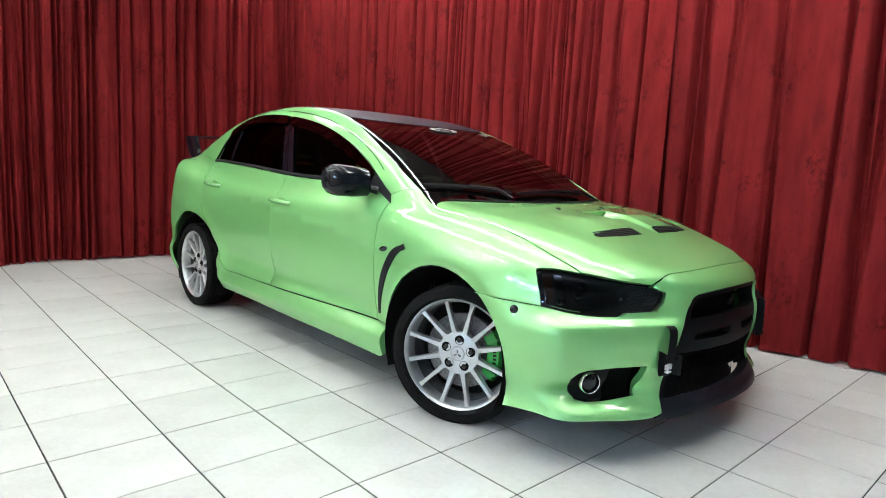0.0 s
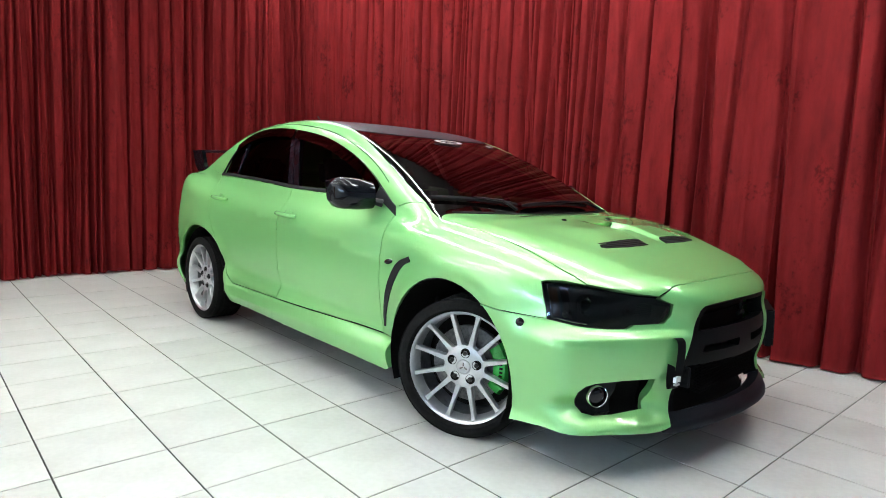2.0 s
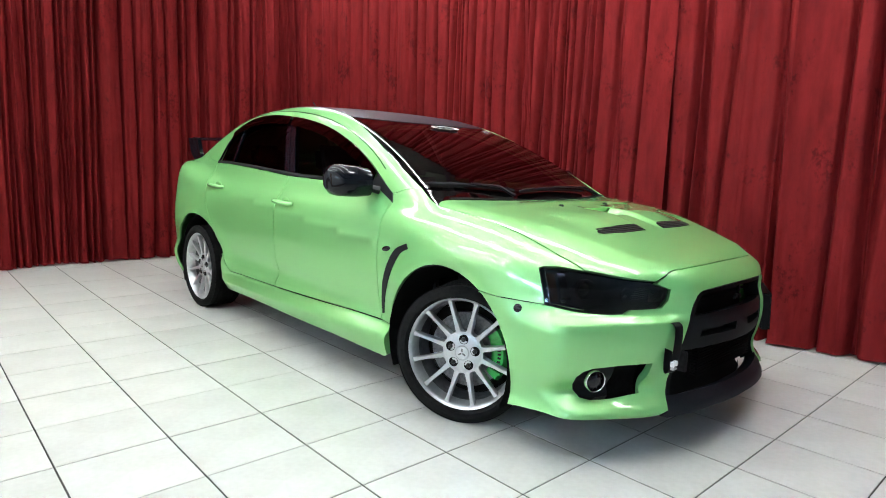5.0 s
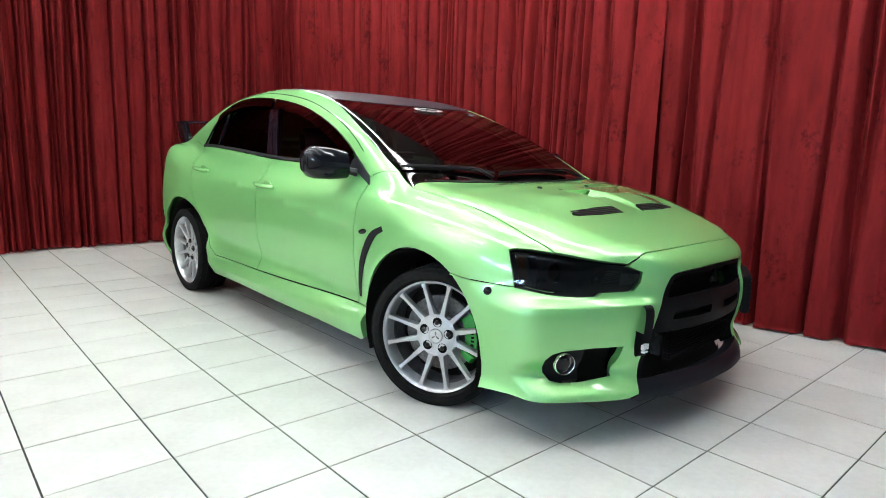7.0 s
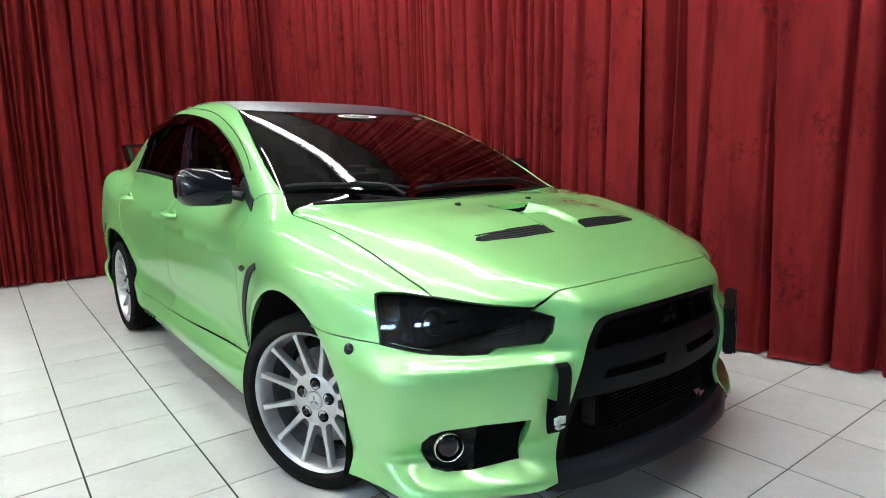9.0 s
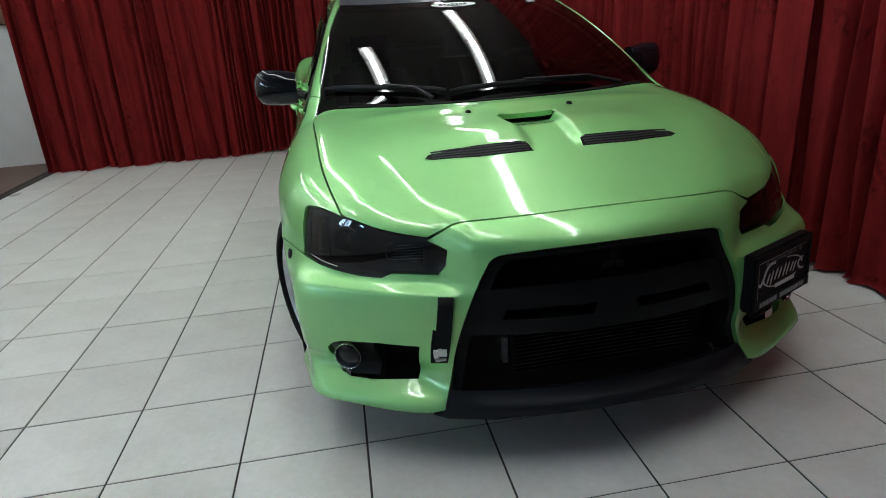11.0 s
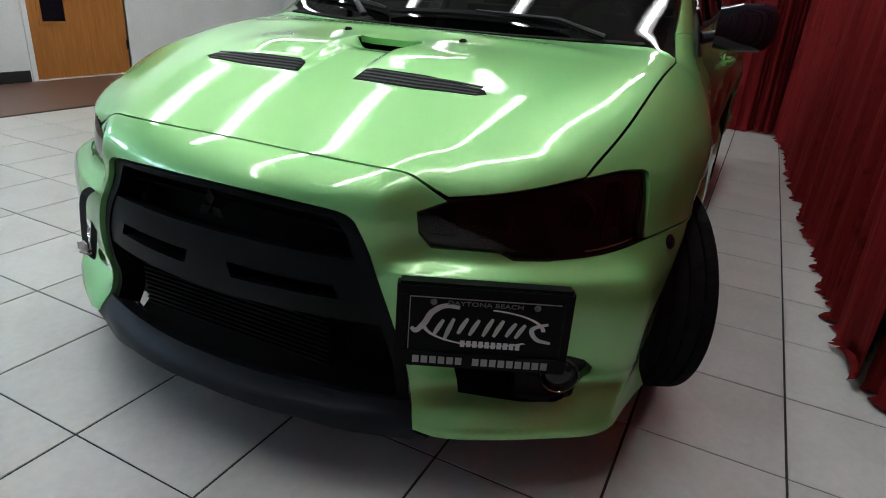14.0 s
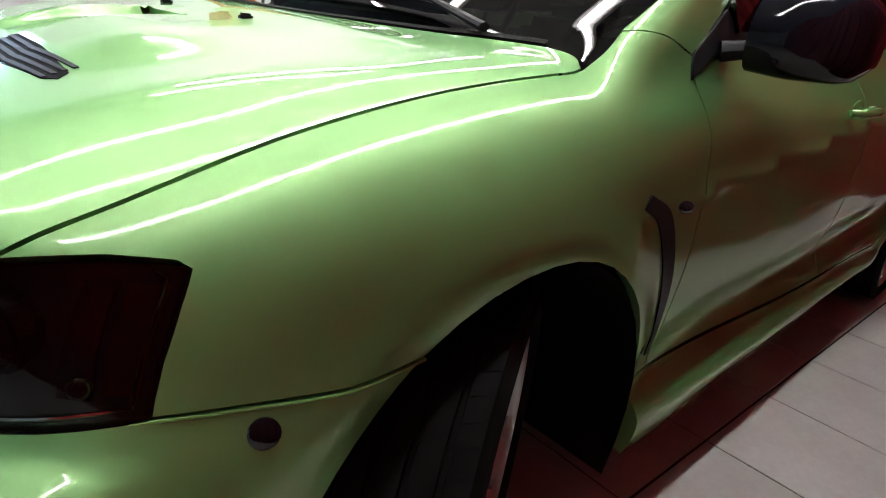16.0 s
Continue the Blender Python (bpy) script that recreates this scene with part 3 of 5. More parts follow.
door = structure(part("door_1", box((WALL_X - 0.05, DOOR[0] + 0.006, 0.012), (WALL_X - 0.006, DOOR[1] - 0.012, DOOR[2] - 0.012), 0.003), oak), "orange varnished oak door with a small dark window", "door")
bm = bmesh.new()
for lo, hi in (((DOOR[0] + 0.10, 0.50), (DOOR[0] + 0.40, 0.535)), ((DOOR[0] + 0.10, 1.765), (DOOR[0] + 0.40, 1.80)), ((DOOR[0] + 0.10, 0.535), (DOOR[0] + 0.135, 1.765)), ((DOOR[0] + 0.365, 0.535), (DOOR[0] + 0.40, 1.765))):
    add_box(bm, (WALL_X - 0.009, lo[0], lo[1]), (WALL_X + 0.006, hi[0], hi[1]), 0.003)
part("window_frame", bm, oak, door, "oak bead round the door's window")
part("pane", box((WALL_X - 0.010, DOOR[0] + 0.13, 0.53), (WALL_X - 0.003, DOOR[0] + 0.37, 1.77)), gloss_black, door, "dark window pane")
for z in (0.25, 1.05, 1.82):
    part("hinge", box((WALL_X - 0.008, DOOR[1] - 0.03, z), (WALL_X + 0.006, DOOR[1] - 0.004, z + 0.1), 0.003), dark_metal, door)
bm = bmesh.new()
add_box(bm, (WALL_X - 0.13, DOOR[0] - 0.05, 0), (WALL_X + 0.012, DOOR[0], DOOR[2] + 0.05), 0.003)
add_box(bm, (WALL_X - 0.13, DOOR[1], 0), (WALL_X + 0.012, DOOR[1] + 0.05, DOOR[2] + 0.05), 0.003)
add_box(bm, (WALL_X - 0.13, DOOR[0], DOOR[2]), (WALL_X + 0.012, DOOR[1], DOOR[2] + 0.05), 0.003)
part("door_frame", bm, white_wall, door, "white painted door frame")
part("threshold", box((WALL_X - 0.13, DOOR[0], 0.0), (WALL_X + 0.02, DOOR[1], 0.008), 0.002), lamp_white, door, "pale metal threshold")


# ---- ceiling lights: long milky diffusers in white trays ----
def ceiling_light(x, y0, y1):
    lamp = empty("ceiling_light", pose(x, (y0 + y1) / 2, CEILING_Z))
    h = (y1 - y0) / 2
    part("tray", box((-0.09, -h, -0.05), (0.09, h, -0.002), 0.01), lamp_white, lamp, "white metal tray")
    part("diffuser", box((-0.033, -h + 0.014, -0.085), (0.033, h - 0.014, -0.0505), 0.010), tube_light, lamp, "lit milky diffuser")
    for s in (-1, 1):
        part("end_cap", box((-0.08, s * (h - 0.007) - 0.006, -0.088), (0.08, s * (h - 0.007) + 0.006, -0.049), 0.003), lamp_white, lamp)
    return tagged(lamp, "long white ceiling light with a lit milky diffuser", "ceiling light", "rows of ceiling lights")


for x, starts in LIGHT_ROWS:
    for y0 in starts:
        ceiling_light(x, y0, y0 + LIGHT_LONG)


# ---- curtains ----
def curtain(a, c, seed, label, crowded=(), ragged=0.03, depth=0.04, folds=0.026, often=7.0, apart=(0.05, 0.08, 0.11, 0.16, 0.23), main=()):
    """A hanging cloth from a to c on the floor plan: broad smooth lengths between deep narrow creases, which crowd
    together in some stretches, and a wavy hem on the floor."""
    a, c = Vector(a), Vector(c)
    long = (c - a).length
    along = (c - a) / long
    out = Vector((-along.y, along.x))
    rng = random.Random(seed)
    creases, s = [], 0.0
    while s < long:
        tight = any(lo < s < hi for lo, hi in crowded)
        s += rng.uniform(0.03, 0.085) if tight else rng.choice(apart) * rng.uniform(0.8, 1.2)
        wide = rng.uniform(0.006, 0.012) if tight else rng.uniform(0.007, 0.016)
        creases.append((s, wide, rng.uniform(0.09, 0.16) if tight else rng.uniform(0.05, 0.14), rng.uniform(-0.012, 0.012) + (rng.uniform(-0.05, 0.05) if rng.random() < 0.2 else 0), rng.uniform(0, 99)))
    creases += [(at, wide, 0.15, lean, at * 7) for at, wide, lean in main]
    n = int(long / 0.004)
    top = CEILING_Z - 0.01
    rows = np.array([0.0, 0.015, 0.05, 0.12, 0.25, 0.45, 0.7, 1.0, 1.35, 1.7, 2.1, 2.6, 3.1, top])
    ss = np.linspace(0, long, n + 1)
    verts = np.empty((n + 1, len(rows), 3))
    for k, z in enumerate(rows):
        push = np.array([depth * noise.noise((s * 0.7 + seed, z * 0.22, 3.1)) + 0.022 * noise.noise((s * 2.6, z * 0.5, seed + 9.0)) + folds * (1 - abs(noise.noise((s * often, z * 0.25, seed)))  ** 0.6 * 2) + 0.14 * folds * noise.noise((s * 22.0, z * 0.5, seed)) for s in ss])
        hollow = np.zeros(n + 1)
        for at, wide, deep, lean, phase in creases:
            place = at + lean * (z - 1.0) + 0.008 * math.sin(1.7 * z + phase)
            d = ss - place
            side = np.where(d < 0, 1.0, 1.9)
            hollow = np.maximum(hollow, deep * (0.8 + 0.2 * math.sin(0.9 * z + phase)) * np.exp(-((d / (wide * side)) ** 2)))
        flare = 0.0
        if k == 0:
            flare = np.array([0.035 * noise.noise((s * 8.0, 0.3, seed)) + 0.02 for s in ss])
        off = 0.06 - hollow + push + flare
        lift = (0.018 if k else 0.006) + ragged * np.array([abs(noise.noise((s * 4.0, 1.7, seed))) for s in ss])
        verts[:, k, 0] = a.x + along.x * ss + out.x * off
        verts[:, k, 1] = a.y + along.y * ss + out.y * off
        verts[:, k, 2] = np.maximum(z, lift) if k < 2 else z
    m = len(rows)
    faces = [(i * m + k, (i + 1) * m + k, (i + 1) * m + k + 1, i * m + k + 1) for i in range(n) for k in range(m - 1)]
    ob = link_mesh("curtain", verts.reshape(-1, 3), faces, velvet, None, smooth=True)
    return tagged(ob, label, "curtain", "red curtains round the car")


WIDE = (0.09, 0.14, 0.2, 0.27, 0.34)
curtain((1.55, 3.71), (-0.72, 3.73), 3, "deep red crushed velvet curtain behind the car's tail", ((0, 0.40),), apart=(0.07, 0.11, 0.16, 0.22), main=((0.05, 0.020, 0.0), (0.13, 0.014, 0.0), (0.22, 0.012, 0.01), (0.42, 0.014, 0.01), (1.42, 0.018, -0.01)))
curtain((-0.70, 3.73), (-3.70, 3.71), 11, "deep red crushed velvet curtain ending at the white wall", ((0.1, 0.95),), folds=0.034)
curtain((1.54, -1.06), (1.42, 3.74), 23, "deep red crushed velvet curtain with a wavy hem on the tiles", ((0.45, 1.3), (1.9, 2.2)), 0.06, folds=0.034, often=4.0, apart=WIDE, main=((0.88, 0.014, 0.02), (1.02, 0.012, 0.05), (1.24, 0.012, 0.08), (2.35, 0.010, 0.02), (2.66, 0.011, 0.0)))
curtain((1.85, -3.0), (1.55, -0.95), 37, "deep red crushed velvet curtain close beside the car", folds=0.03, often=3.5, apart=WIDE, main=((0.78, 0.016, 0.02), (1.28, 0.012, 0.03), (1.74, 0.024, 0.04), (1.98, 0.010, 0.04)))
curtain((2.20, -7.9), (1.87, -3.01), 41, "deep red crushed velvet curtain along the showroom's side", apart=WIDE)


# ---- the car ----
car = tagged(empty("car"), "bright pearl green sports saloon, black roof, front wheels turned", "car")

# bonnet, with a sunken duct that ends in a slot
SLOT_Y = -1.468


def duct(p):
    u, y = np.abs(p[:, 0]), p[:, 1]
    dip = ramp(y, SLOT_Y - 0.13, SLOT_Y) * (y < SLOT_Y + 0.012) * (1 - ramp(u, 0.085, 0.108))
    # panels behind the vents stand up and run out towards the screen
    outer = 0.445 + 0.12 * (y + 1.74)
    crest = 0.012 * np.clip((y + 1.777) / 0.07, 0, 1) * (1 - ramp(y, -1.64, -1.34)) + 0.006 * bell(y, -1.60, 0.075)
    step_out = crest * ramp(u, 0.058, 0.104) * ramp(outer - u, -0.02, 0.20)
    # and the bonnet turns up a little before the screen
    step_out = step_out + 0.005 * bell(y, -1.30, 0.06) * (1 - ramp(u, 0.45, 0.68))
    return -0.030 * dip + step_out


lamp_top = seat("nose", spline([(0.487, -2.06, 0.681), (0.60, -1.985, 0.70), (0.705, -1.876, 0.726)], 5))
lamp_in = seat("nose", [(0.434, -2.083, 0.655), (0.436, -2.072, 0.61), (0.455, -2.055, 0.581)])
lamp_low = seat("nose", [(0.455, -2.055, 0.581), (0.575, -2.0, 0.580), (0.605, -1.99, 0.566)] + [tuple(p) for p in spline([(0.664, -1.95, 0.565), (0.74, -1.87, 0.571), (0.800, -1.762, 0.586)], 4)])
lamp_out = seat("nose", [(0.800, -1.762, 0.586), (0.799, -1.752, 0.64), (0.793, -1.733, 0.69), (0.7905, -1.727, 0.706), (0.7865, -1.722, 0.7185), (0.779, -1.732, 0.7248)])
lamp_crown = seat("nose", [(0.779, -1.732, 0.7248), (0.75, -1.79, 0.73), (0.705, -1.876, 0.726)])
bow_seam = seat("nose", spline([(0, -2.105, 0.735), (0.2, -2.10, 0.732), (0.33, -2.085, 0.728), (0.40, -2.068, 0.722), (0.445, -2.064, 0.702), (0.487, -2.06, 0.681)], 4))
hood_side = seat("top", spline([lamp_top[-1], (0.730, -1.65, 0.79), (0.742, -1.38, 0.865), (0.748, -1.16, 0.92), (0.742, -1.10, 0.93)], 6))
cowl_line = seat("top", spline([hood_side[-1], (0.70, -1.075, 0.94), (0.60, -1.10, 0.94), (0.42, -1.165, 0.94), (0.2, -1.215, 0.94), (0, -1.232, 0.94)], 5))
SLOT = [(-0.105, SLOT_Y, 0), (0.105, SLOT_Y, 0), (0.100, SLOT_Y + 0.016, 0), (-0.100, SLOT_Y + 0.016, 0)]
bonnet_outline = whole(bow_seam + lamp_top[1:] + hood_side[1:] + cowl_line[1:])
panel("bonnet", "top", bonnet_outline, paint, car, label="green bonnet with two black vents and a duct", step=0.011, gap=0.0025, lift=duct, holes=[SLOT])
part("duct_box", box((-0.11, SLOT_Y - 0.01, 0.80), (0.11, SLOT_Y + 0.09, 0.868), 0.004), matt_black, car, "black duct under the bonnet slot")

# wings
front_arch = (-1.29, 0.30, 0.372)
rear_arch = (1.285, 0.305, 0.382)
arch_line = seat("side", arch(*front_arch, 174, 55, 0.885))
seam_line = seat("side", [arch_line[-1], (0.862, -1.60, 0.594), (0.83, -1.70, 0.59)]) + [lamp_low[-1]]
screen_foot = seat("top", [(0.712, -0.965, 0.95)])[0]
wing = hood_side + seat("side", spline([hood_side[-1], (0.735, -1.03, 0.945), screen_foot], 4))[1:]
wing += [(0.768, -0.80, 0.95), (0.777, -0.812, 0.915), *spline([(0.84, -0.800, 0.80), (0.86, -0.803, 0.6), (0.85, -0.825, 0.3365)], 4)]
wing += [(0.85, -0.918, 0.3365)] + arch_line + seam_line[1:] + lamp_out[1:] + lamp_crown[1:-1]
panel("wing", "side", wing, paint, car, BOTH, "green front wing with a black vent", gap=0.0022, step=0.022)

# front bumper
fog_hole = [(0.540, -2.050, 0.252), (0.66, -1.985, 0.243), (0.72, -1.94, 0.243), (0.752, -1.915, 0.250), (0.769, -1.90, 0.272), (0.775, -1.895, 0.305), (0.771, -1.90, 0.336), (0.756, -1.92, 0.359), (0.73, -1.945, 0.371), (0.64, -2.01, 0.380), (0.523, -2.072, 0.381)]
half = bow_seam + lamp_in + lamp_low[1:] + seam_line[::-1][1:]
half += seat("side", arch(-1.29, 0.30, 0.372, 54, 2, 0.88, 9) + [(0.88, -1.663, 0.26), (0.878, -1.665, 0.22)])
half += spline([(0.876, -1.668, 0.182), (0.867, -1.75, 0.187), (0.84, -1.85, 0.190), (0.73, -1.985, 0.187), (0.60, -2.065, 0.184), (0.53, -2.095, 0.187), (0.469, -2.118, 0.197)], 4)
half += spline([(0.464, -2.13, 0.25), (0.447, -2.15, 0.36), (0.417, -2.155, 0.46), (0.377, -2.16, 0.56), (0.350, -2.16, 0.612)], 4) + spline([(0.338, -2.16, 0.634), (0.320, -2.165, 0.647), (0.28, -2.17, 0.653), (0.15, -2.18, 0.659), (0, -2.185, 0.661)], 4)
rolled = seat("side", spline(seam_line, 6))
for s in BOTH:
    part("bumper_edge", sweep([(s * (p[0] + 0.0005), p[1], p[2] - 0.0026) for p in rolled], [0.0022] * len(rolled), 6), paint, car, smooth=True)
right_hole = [(-p[0], p[1], p[2]) for p in fog_hole[::-1]]
panel("front_bumper", "nose", whole(half), paint, car, label="green front bumper with side lamp openings", gap=0.0015, step=0.015, rim=0.03, holes=[fog_hole, right_hole])

# head lamps: a smoked cover over a dark housing with a projector and an amber strip
lamp_edge = lamp_top + lamp_crown[::-1][1:] + lamp_out[::-1][1:] + lamp_low[::-1][1:] + lamp_in[::-1][1:]
def lamp_cover(outline, gap, step, sink):
    """One smooth bulging cover through the outline, with its normals."""
    q, faces = cells([inset(flatten("nose", np.array(outline, float)), gap)], step)
    middle, core = q.mean(0), np.array([0.0, -1.0, 0.35])
    near = np.linalg.norm(wrap("nose", q) - core, axis=1)

    def terms(w):
        a, c = (w - middle).T
        return np.stack([np.ones(len(a)), a, c, a * a, a * c, c * c], -1)

    fit = np.linalg.lstsq(terms(q), near, rcond=None)[0]

    def place(w):
        t, e = w[:, 0] / 1.1, w[:, 1] / 1.1
        way = np.stack([np.sin(t) * np.cos(e), -np.cos(t) * np.cos(e), np.sin(e)], -1)
        return core + (terms(w) @ fit - sink)[:, None] * way

    p = place(q)
    n = np.cross(place(q + [1e-3, 0]) - p, place(q + [0, 1e-3]) - p)
    n /= np.linalg.norm(n, axis=1, keepdims=True)
    n *= np.sign(((p - core) * n).sum(1, keepdims=True))
    faces = [f if np.cross(p[f[1]] - p[f[0]], p[f[2]] - p[f[1]]) @ n[f[0]] >= 0 else f[::-1] for f in faces]
    return p, faces, n


cover_v, cover_f, cover_n = lamp_cover(lamp_edge, 0.003, 0.02, 0.004)
for s in BOTH:
    flip = np.array([s, 1, 1])
    ob = link_mesh("headlight", cover_v * flip, cover_f if s > 0 else [g[::-1] for g in cover_f], lamp_smoke, car, "smoked black headlight", cover_n * flip)
    v, f, n = lay("nose", lamp_edge, step=0.03, gap=-0.004, sink=0.031, rim=0)
    flip = np.array([s, 1, 1])
    link_mesh("housing", v * flip, f if s > 0 else [g[::-1] for g in f], housing_black, ob, "black lamp housing", n * flip)
    for (x, y, z), r in (((0.685, -1.865, 0.645), 0.042), ((0.555, -1.965, 0.625), 0.034)):
        ring = lathe([(-0.05, r * 0.9), (0.0, r), (0.006, r), (0.008, r * 0.86), (0.0, r * 0.82)], 28)
        bmesh.ops.transform(ring, matrix=pose(s * x, y, z, 0, 0, -90 + s * 22), verts=ring.verts)
        part("bezel", ring, dark_metal, ob, "dark lamp bezel", smooth=True)
        lens = bmesh.new()
        bmesh.ops.create_uvsphere(lens, u_segments=20, v_segments=10, radius=r * 0.84)
        bmesh.ops.transform(lens, matrix=pose(s * x, y + 0.02, z), verts=lens.verts)
        part("projector", lens, gloss_black, ob, "dark projector lens", smooth=True)
    strip_lamp = [(0.755, -1.765, 0.705), (0.778, -1.735, 0.708), (0.786, -1.77, 0.60), (0.768, -1.80, 0.60)]
    v, f, n = lay("nose", strip_lamp, step=0.02, gap=0.0, sink=0.02, rim=0.01)
    link_mesh("side_reflector", v * flip, f if s > 0 else [g[::-1] for g in f], amber, ob, "amber side reflector", n * flip)
    strip_lamp = [(0.735, -1.80, 0.712), (0.75, -1.775, 0.712), (0.763, -1.812, 0.595), (0.745, -1.84, 0.595)]
    v, f, n = lay("nose", strip_lamp, step=0.02, gap=0.0, sink=0.022, rim=0.01)
    link_mesh("lamp_blade", v * flip, f if s > 0 else [g[::-1] for g in f], lamp_chrome, ob, "dark chrome reflector blade", n * flip)
    # a fine bright line inside the outer corner, and a small round side lamp
    corner = np.array(lamp_low[-6:] + lamp_out[1:] + lamp_crown[1:-2])
    middle = np.array([0.70, -1.86, 0.648])
    line = corner + 0.13 * (middle - corner) - 0.003 * slope(corner)
    part("lamp_trim", sweep(line * flip, 0.0022, 6), lamp_silver, ob, "fine bright line inside the lamp", smooth=True)
    glow_lamp = bmesh.new()
    bmesh.ops.create_uvsphere(glow_lamp, u_segments=14, v_segments=8, radius=0.013)
    bmesh.ops.translate(glow_lamp, vec=(s * 0.757, -1.818, 0.606), verts=glow_lamp.verts)
    part("side_lamp", glow_lamp, lamp_silver, ob, "small round side lamp", smooth=True)
    # fine ribs across the inner corner of the reflector
    for k in range(6):
        z = 0.612 + 0.0085 * k
        rib = np.array(seat("nose", [(x, -2.0, z + 0.02 * (x - 0.52)) for x in np.linspace(0.465 + 0.004 * k, 0.585 - 0.006 * k, 6)]))
        part("rib", sweep((rib - 0.014 * slope(rib)) * flip, 0.0012, 5), lamp_silver, ob, smooth=True)
    inner = [(0.44, -2.08, 0.645), (0.50, -2.05, 0.655), (0.50, -2.04, 0.60), (0.45, -2.06, 0.60)]
    v, f, n = lay("nose", inner, step=0.02, gap=0.0, sink=0.025, rim=0.01)
    link_mesh("turn_lens", v * flip, f if s > 0 else [g[::-1] for g in f], gloss_black, ob, "dark inner turn lamp", n * flip)

# fog lamps in black recesses
for s in BOTH:
    flip = np.array([s, 1, 1])
    v, f, n = lay("nose", fog_hole, step=0.03, gap=0.0, sink=0.065, rim=0)
    recess = link_mesh("fog_recess", v * flip, f if s > 0 else [g[::-1] for g in f], matt_black, car, "black fog lamp recess", n * flip)
    plate = [(0.655, -1.99, 0.255), (0.72, -1.94, 0.251), (0.750, -1.915, 0.257), (0.766, -1.902, 0.276), (0.771, -1.897, 0.305), (0.767, -1.902, 0.333), (0.753, -1.922, 0.354), (0.73, -1.945, 0.365), (0.655, -2.0, 0.373)]
    v, f, n = lay("nose", plate, step=0.03, gap=0.0, sink=0.016, rim=0.045)
    link_mesh("bezel_plate", v * flip, f if s > 0 else [g[::-1] for g in f], satin_black, recess, "black fog lamp surround", n * flip)
    m = pose(s * 0.722, -1.956, 0.322, 0, 0, -90 + s * 24)
    ring = lathe([(-0.012, 0.0405), (0.004, 0.0415), (0.007, 0.0395), (0.004, 0.0372), (-0.012, 0.0365)], 36)
    bmesh.ops.transform(ring, matrix=m, verts=ring.verts)
    part("chrome_ring", ring, chrome, recess, "chrome fog lamp ring", smooth=True)
    lens = bmesh.new()
    bmesh.ops.create_uvsphere(lens, u_segments=20, v_segments=10, radius=0.0365)
    bmesh.ops.transform(lens, matrix=m @ Matrix.Translation((-0.012, 0, 0)) @ Matrix.Diagonal((0.45, 1, 1, 1)), verts=lens.verts)
    part("fog_lens", lens, gloss_black, recess, "dark fog lamp lens", smooth=True)
    # side marker
    p = wrap("side", flatten("side", [(0.858, -1.688, 0.566)]))[0]
    d = lathe([(-0.01, 0.016), (0.003, 0.0165), (0.006, 0.013), (0.007, 0.0)], 18)
    nn = slope(np.array([p]))[0]
    bmesh.ops.transform(d, matrix=Matrix.Translation((s * p[0], p[1], p[2])) @ Vector((s * nn[0], nn[1], nn[2])).to_track_quat("X", "Z").to_matrix().to_4x4(), verts=d.verts)
    part("side_marker", d, gloss_black, car, "small round dark side marker", smooth=True)

# grille: black surround, thick cross bar with two slots, core behind
mouth = [(0.469, -2.115, 0.188), (0.463, -2.13, 0.25), (0.445, -2.15, 0.36), (0.415, -2.155, 0.46), (0.375, -2.16, 0.56), (0.348, -2.16, 0.615), (0.336, -2.16, 0.636), (0.315, -2.165, 0.648), (0.28, -2.17, 0.652), (0, -2.185, 0.661)]
bar_half = [(0, -2.2, 0.560), (0.20, -2.19, 0.558), (0.378, -2.16, 0.555), (0.405, -2.155, 0.49), (0.432, -2.15, 0.415), (0.17, -2.19, 0.418), (0, -2.2, 0.419)]
slot_hole = [(0.065, -2.2, 0.464), (0.055, -2.2, 0.498), (0.30, -2.18, 0.495), (0.315, -2.18, 0.464)]
grille = panel("grille_bar", "nose", whole(bar_half), grille_black, car, label="black cross bar of the grille with two slots", gap=0.0, step=0.02, sink=0.016, rim=0.05, holes=[slot_hole, [(-p[0], p[1], p[2]) for p in slot_hole]])[0]
panel("grille_back", "nose", whole([(0, -2.2, 0.19), (0.469, -2.115, 0.17), *mouth]), matt_black, grille, label="black core behind the grille", gap=0.0, step=0.05, sink=0.10, rim=0.0)
lip = [(0, -2.2, 0.252), (0.25, -2.18, 0.249), (0.464, -2.13, 0.243), (0.472, -2.115, 0.190), (0.50, -2.10, 0.180), (0.46, -2.11, 0.166), (0.25, -2.18, 0.190), (0, -2.2, 0.198)]


def lip_out(p):
    return 0.012 * ramp(p[:, 2], 0.25, 0.21) * (1 - ramp(np.abs(p[:, 0]), 0.30, 0.48))


panel("lip_spoiler", "nose", whole(lip), lip_black, car, label="matt black chin spoiler", gap=0.0, step=0.02, sink=0.004, rim=0.05, lift=lip_out)
for s in BOTH:
    flip = np.array([s, 1, 1])
    side = [(0.463, -2.13, 0.243), (0.445, -2.15, 0.36), (0.415, -2.155, 0.46), (0.375, -2.16, 0.56), (0.348, -2.16, 0.615), (0.336, -2.16, 0.636), (0.315, -2.165, 0.648), (0.0, -2.185, 0.661), (0.0, -2.185, 0.645), (0.29, -2.165, 0.634), (0.318, -2.16, 0.60), (0.385, -2.155, 0.46), (0.415, -2.15, 0.36), (0.432, -2.13, 0.243)]
    v, f, n = lay("nose", side, step=0.02, gap=0.0, sink=0.012, rim=0.06)
    link_mesh("grille_surround", v * flip, f if s > 0 else [g[::-1] for g in f], grille_black, grille, "black rim of the grille", n * flip)
for k in range(11):
    z = 0.285 + 0.0115 * k
    bm = box((-0.27, -2.135, z), (0.27, -2.105, z + 0.0045), 0.001)
    part("cooler_fin", bm, matt_black, grille)
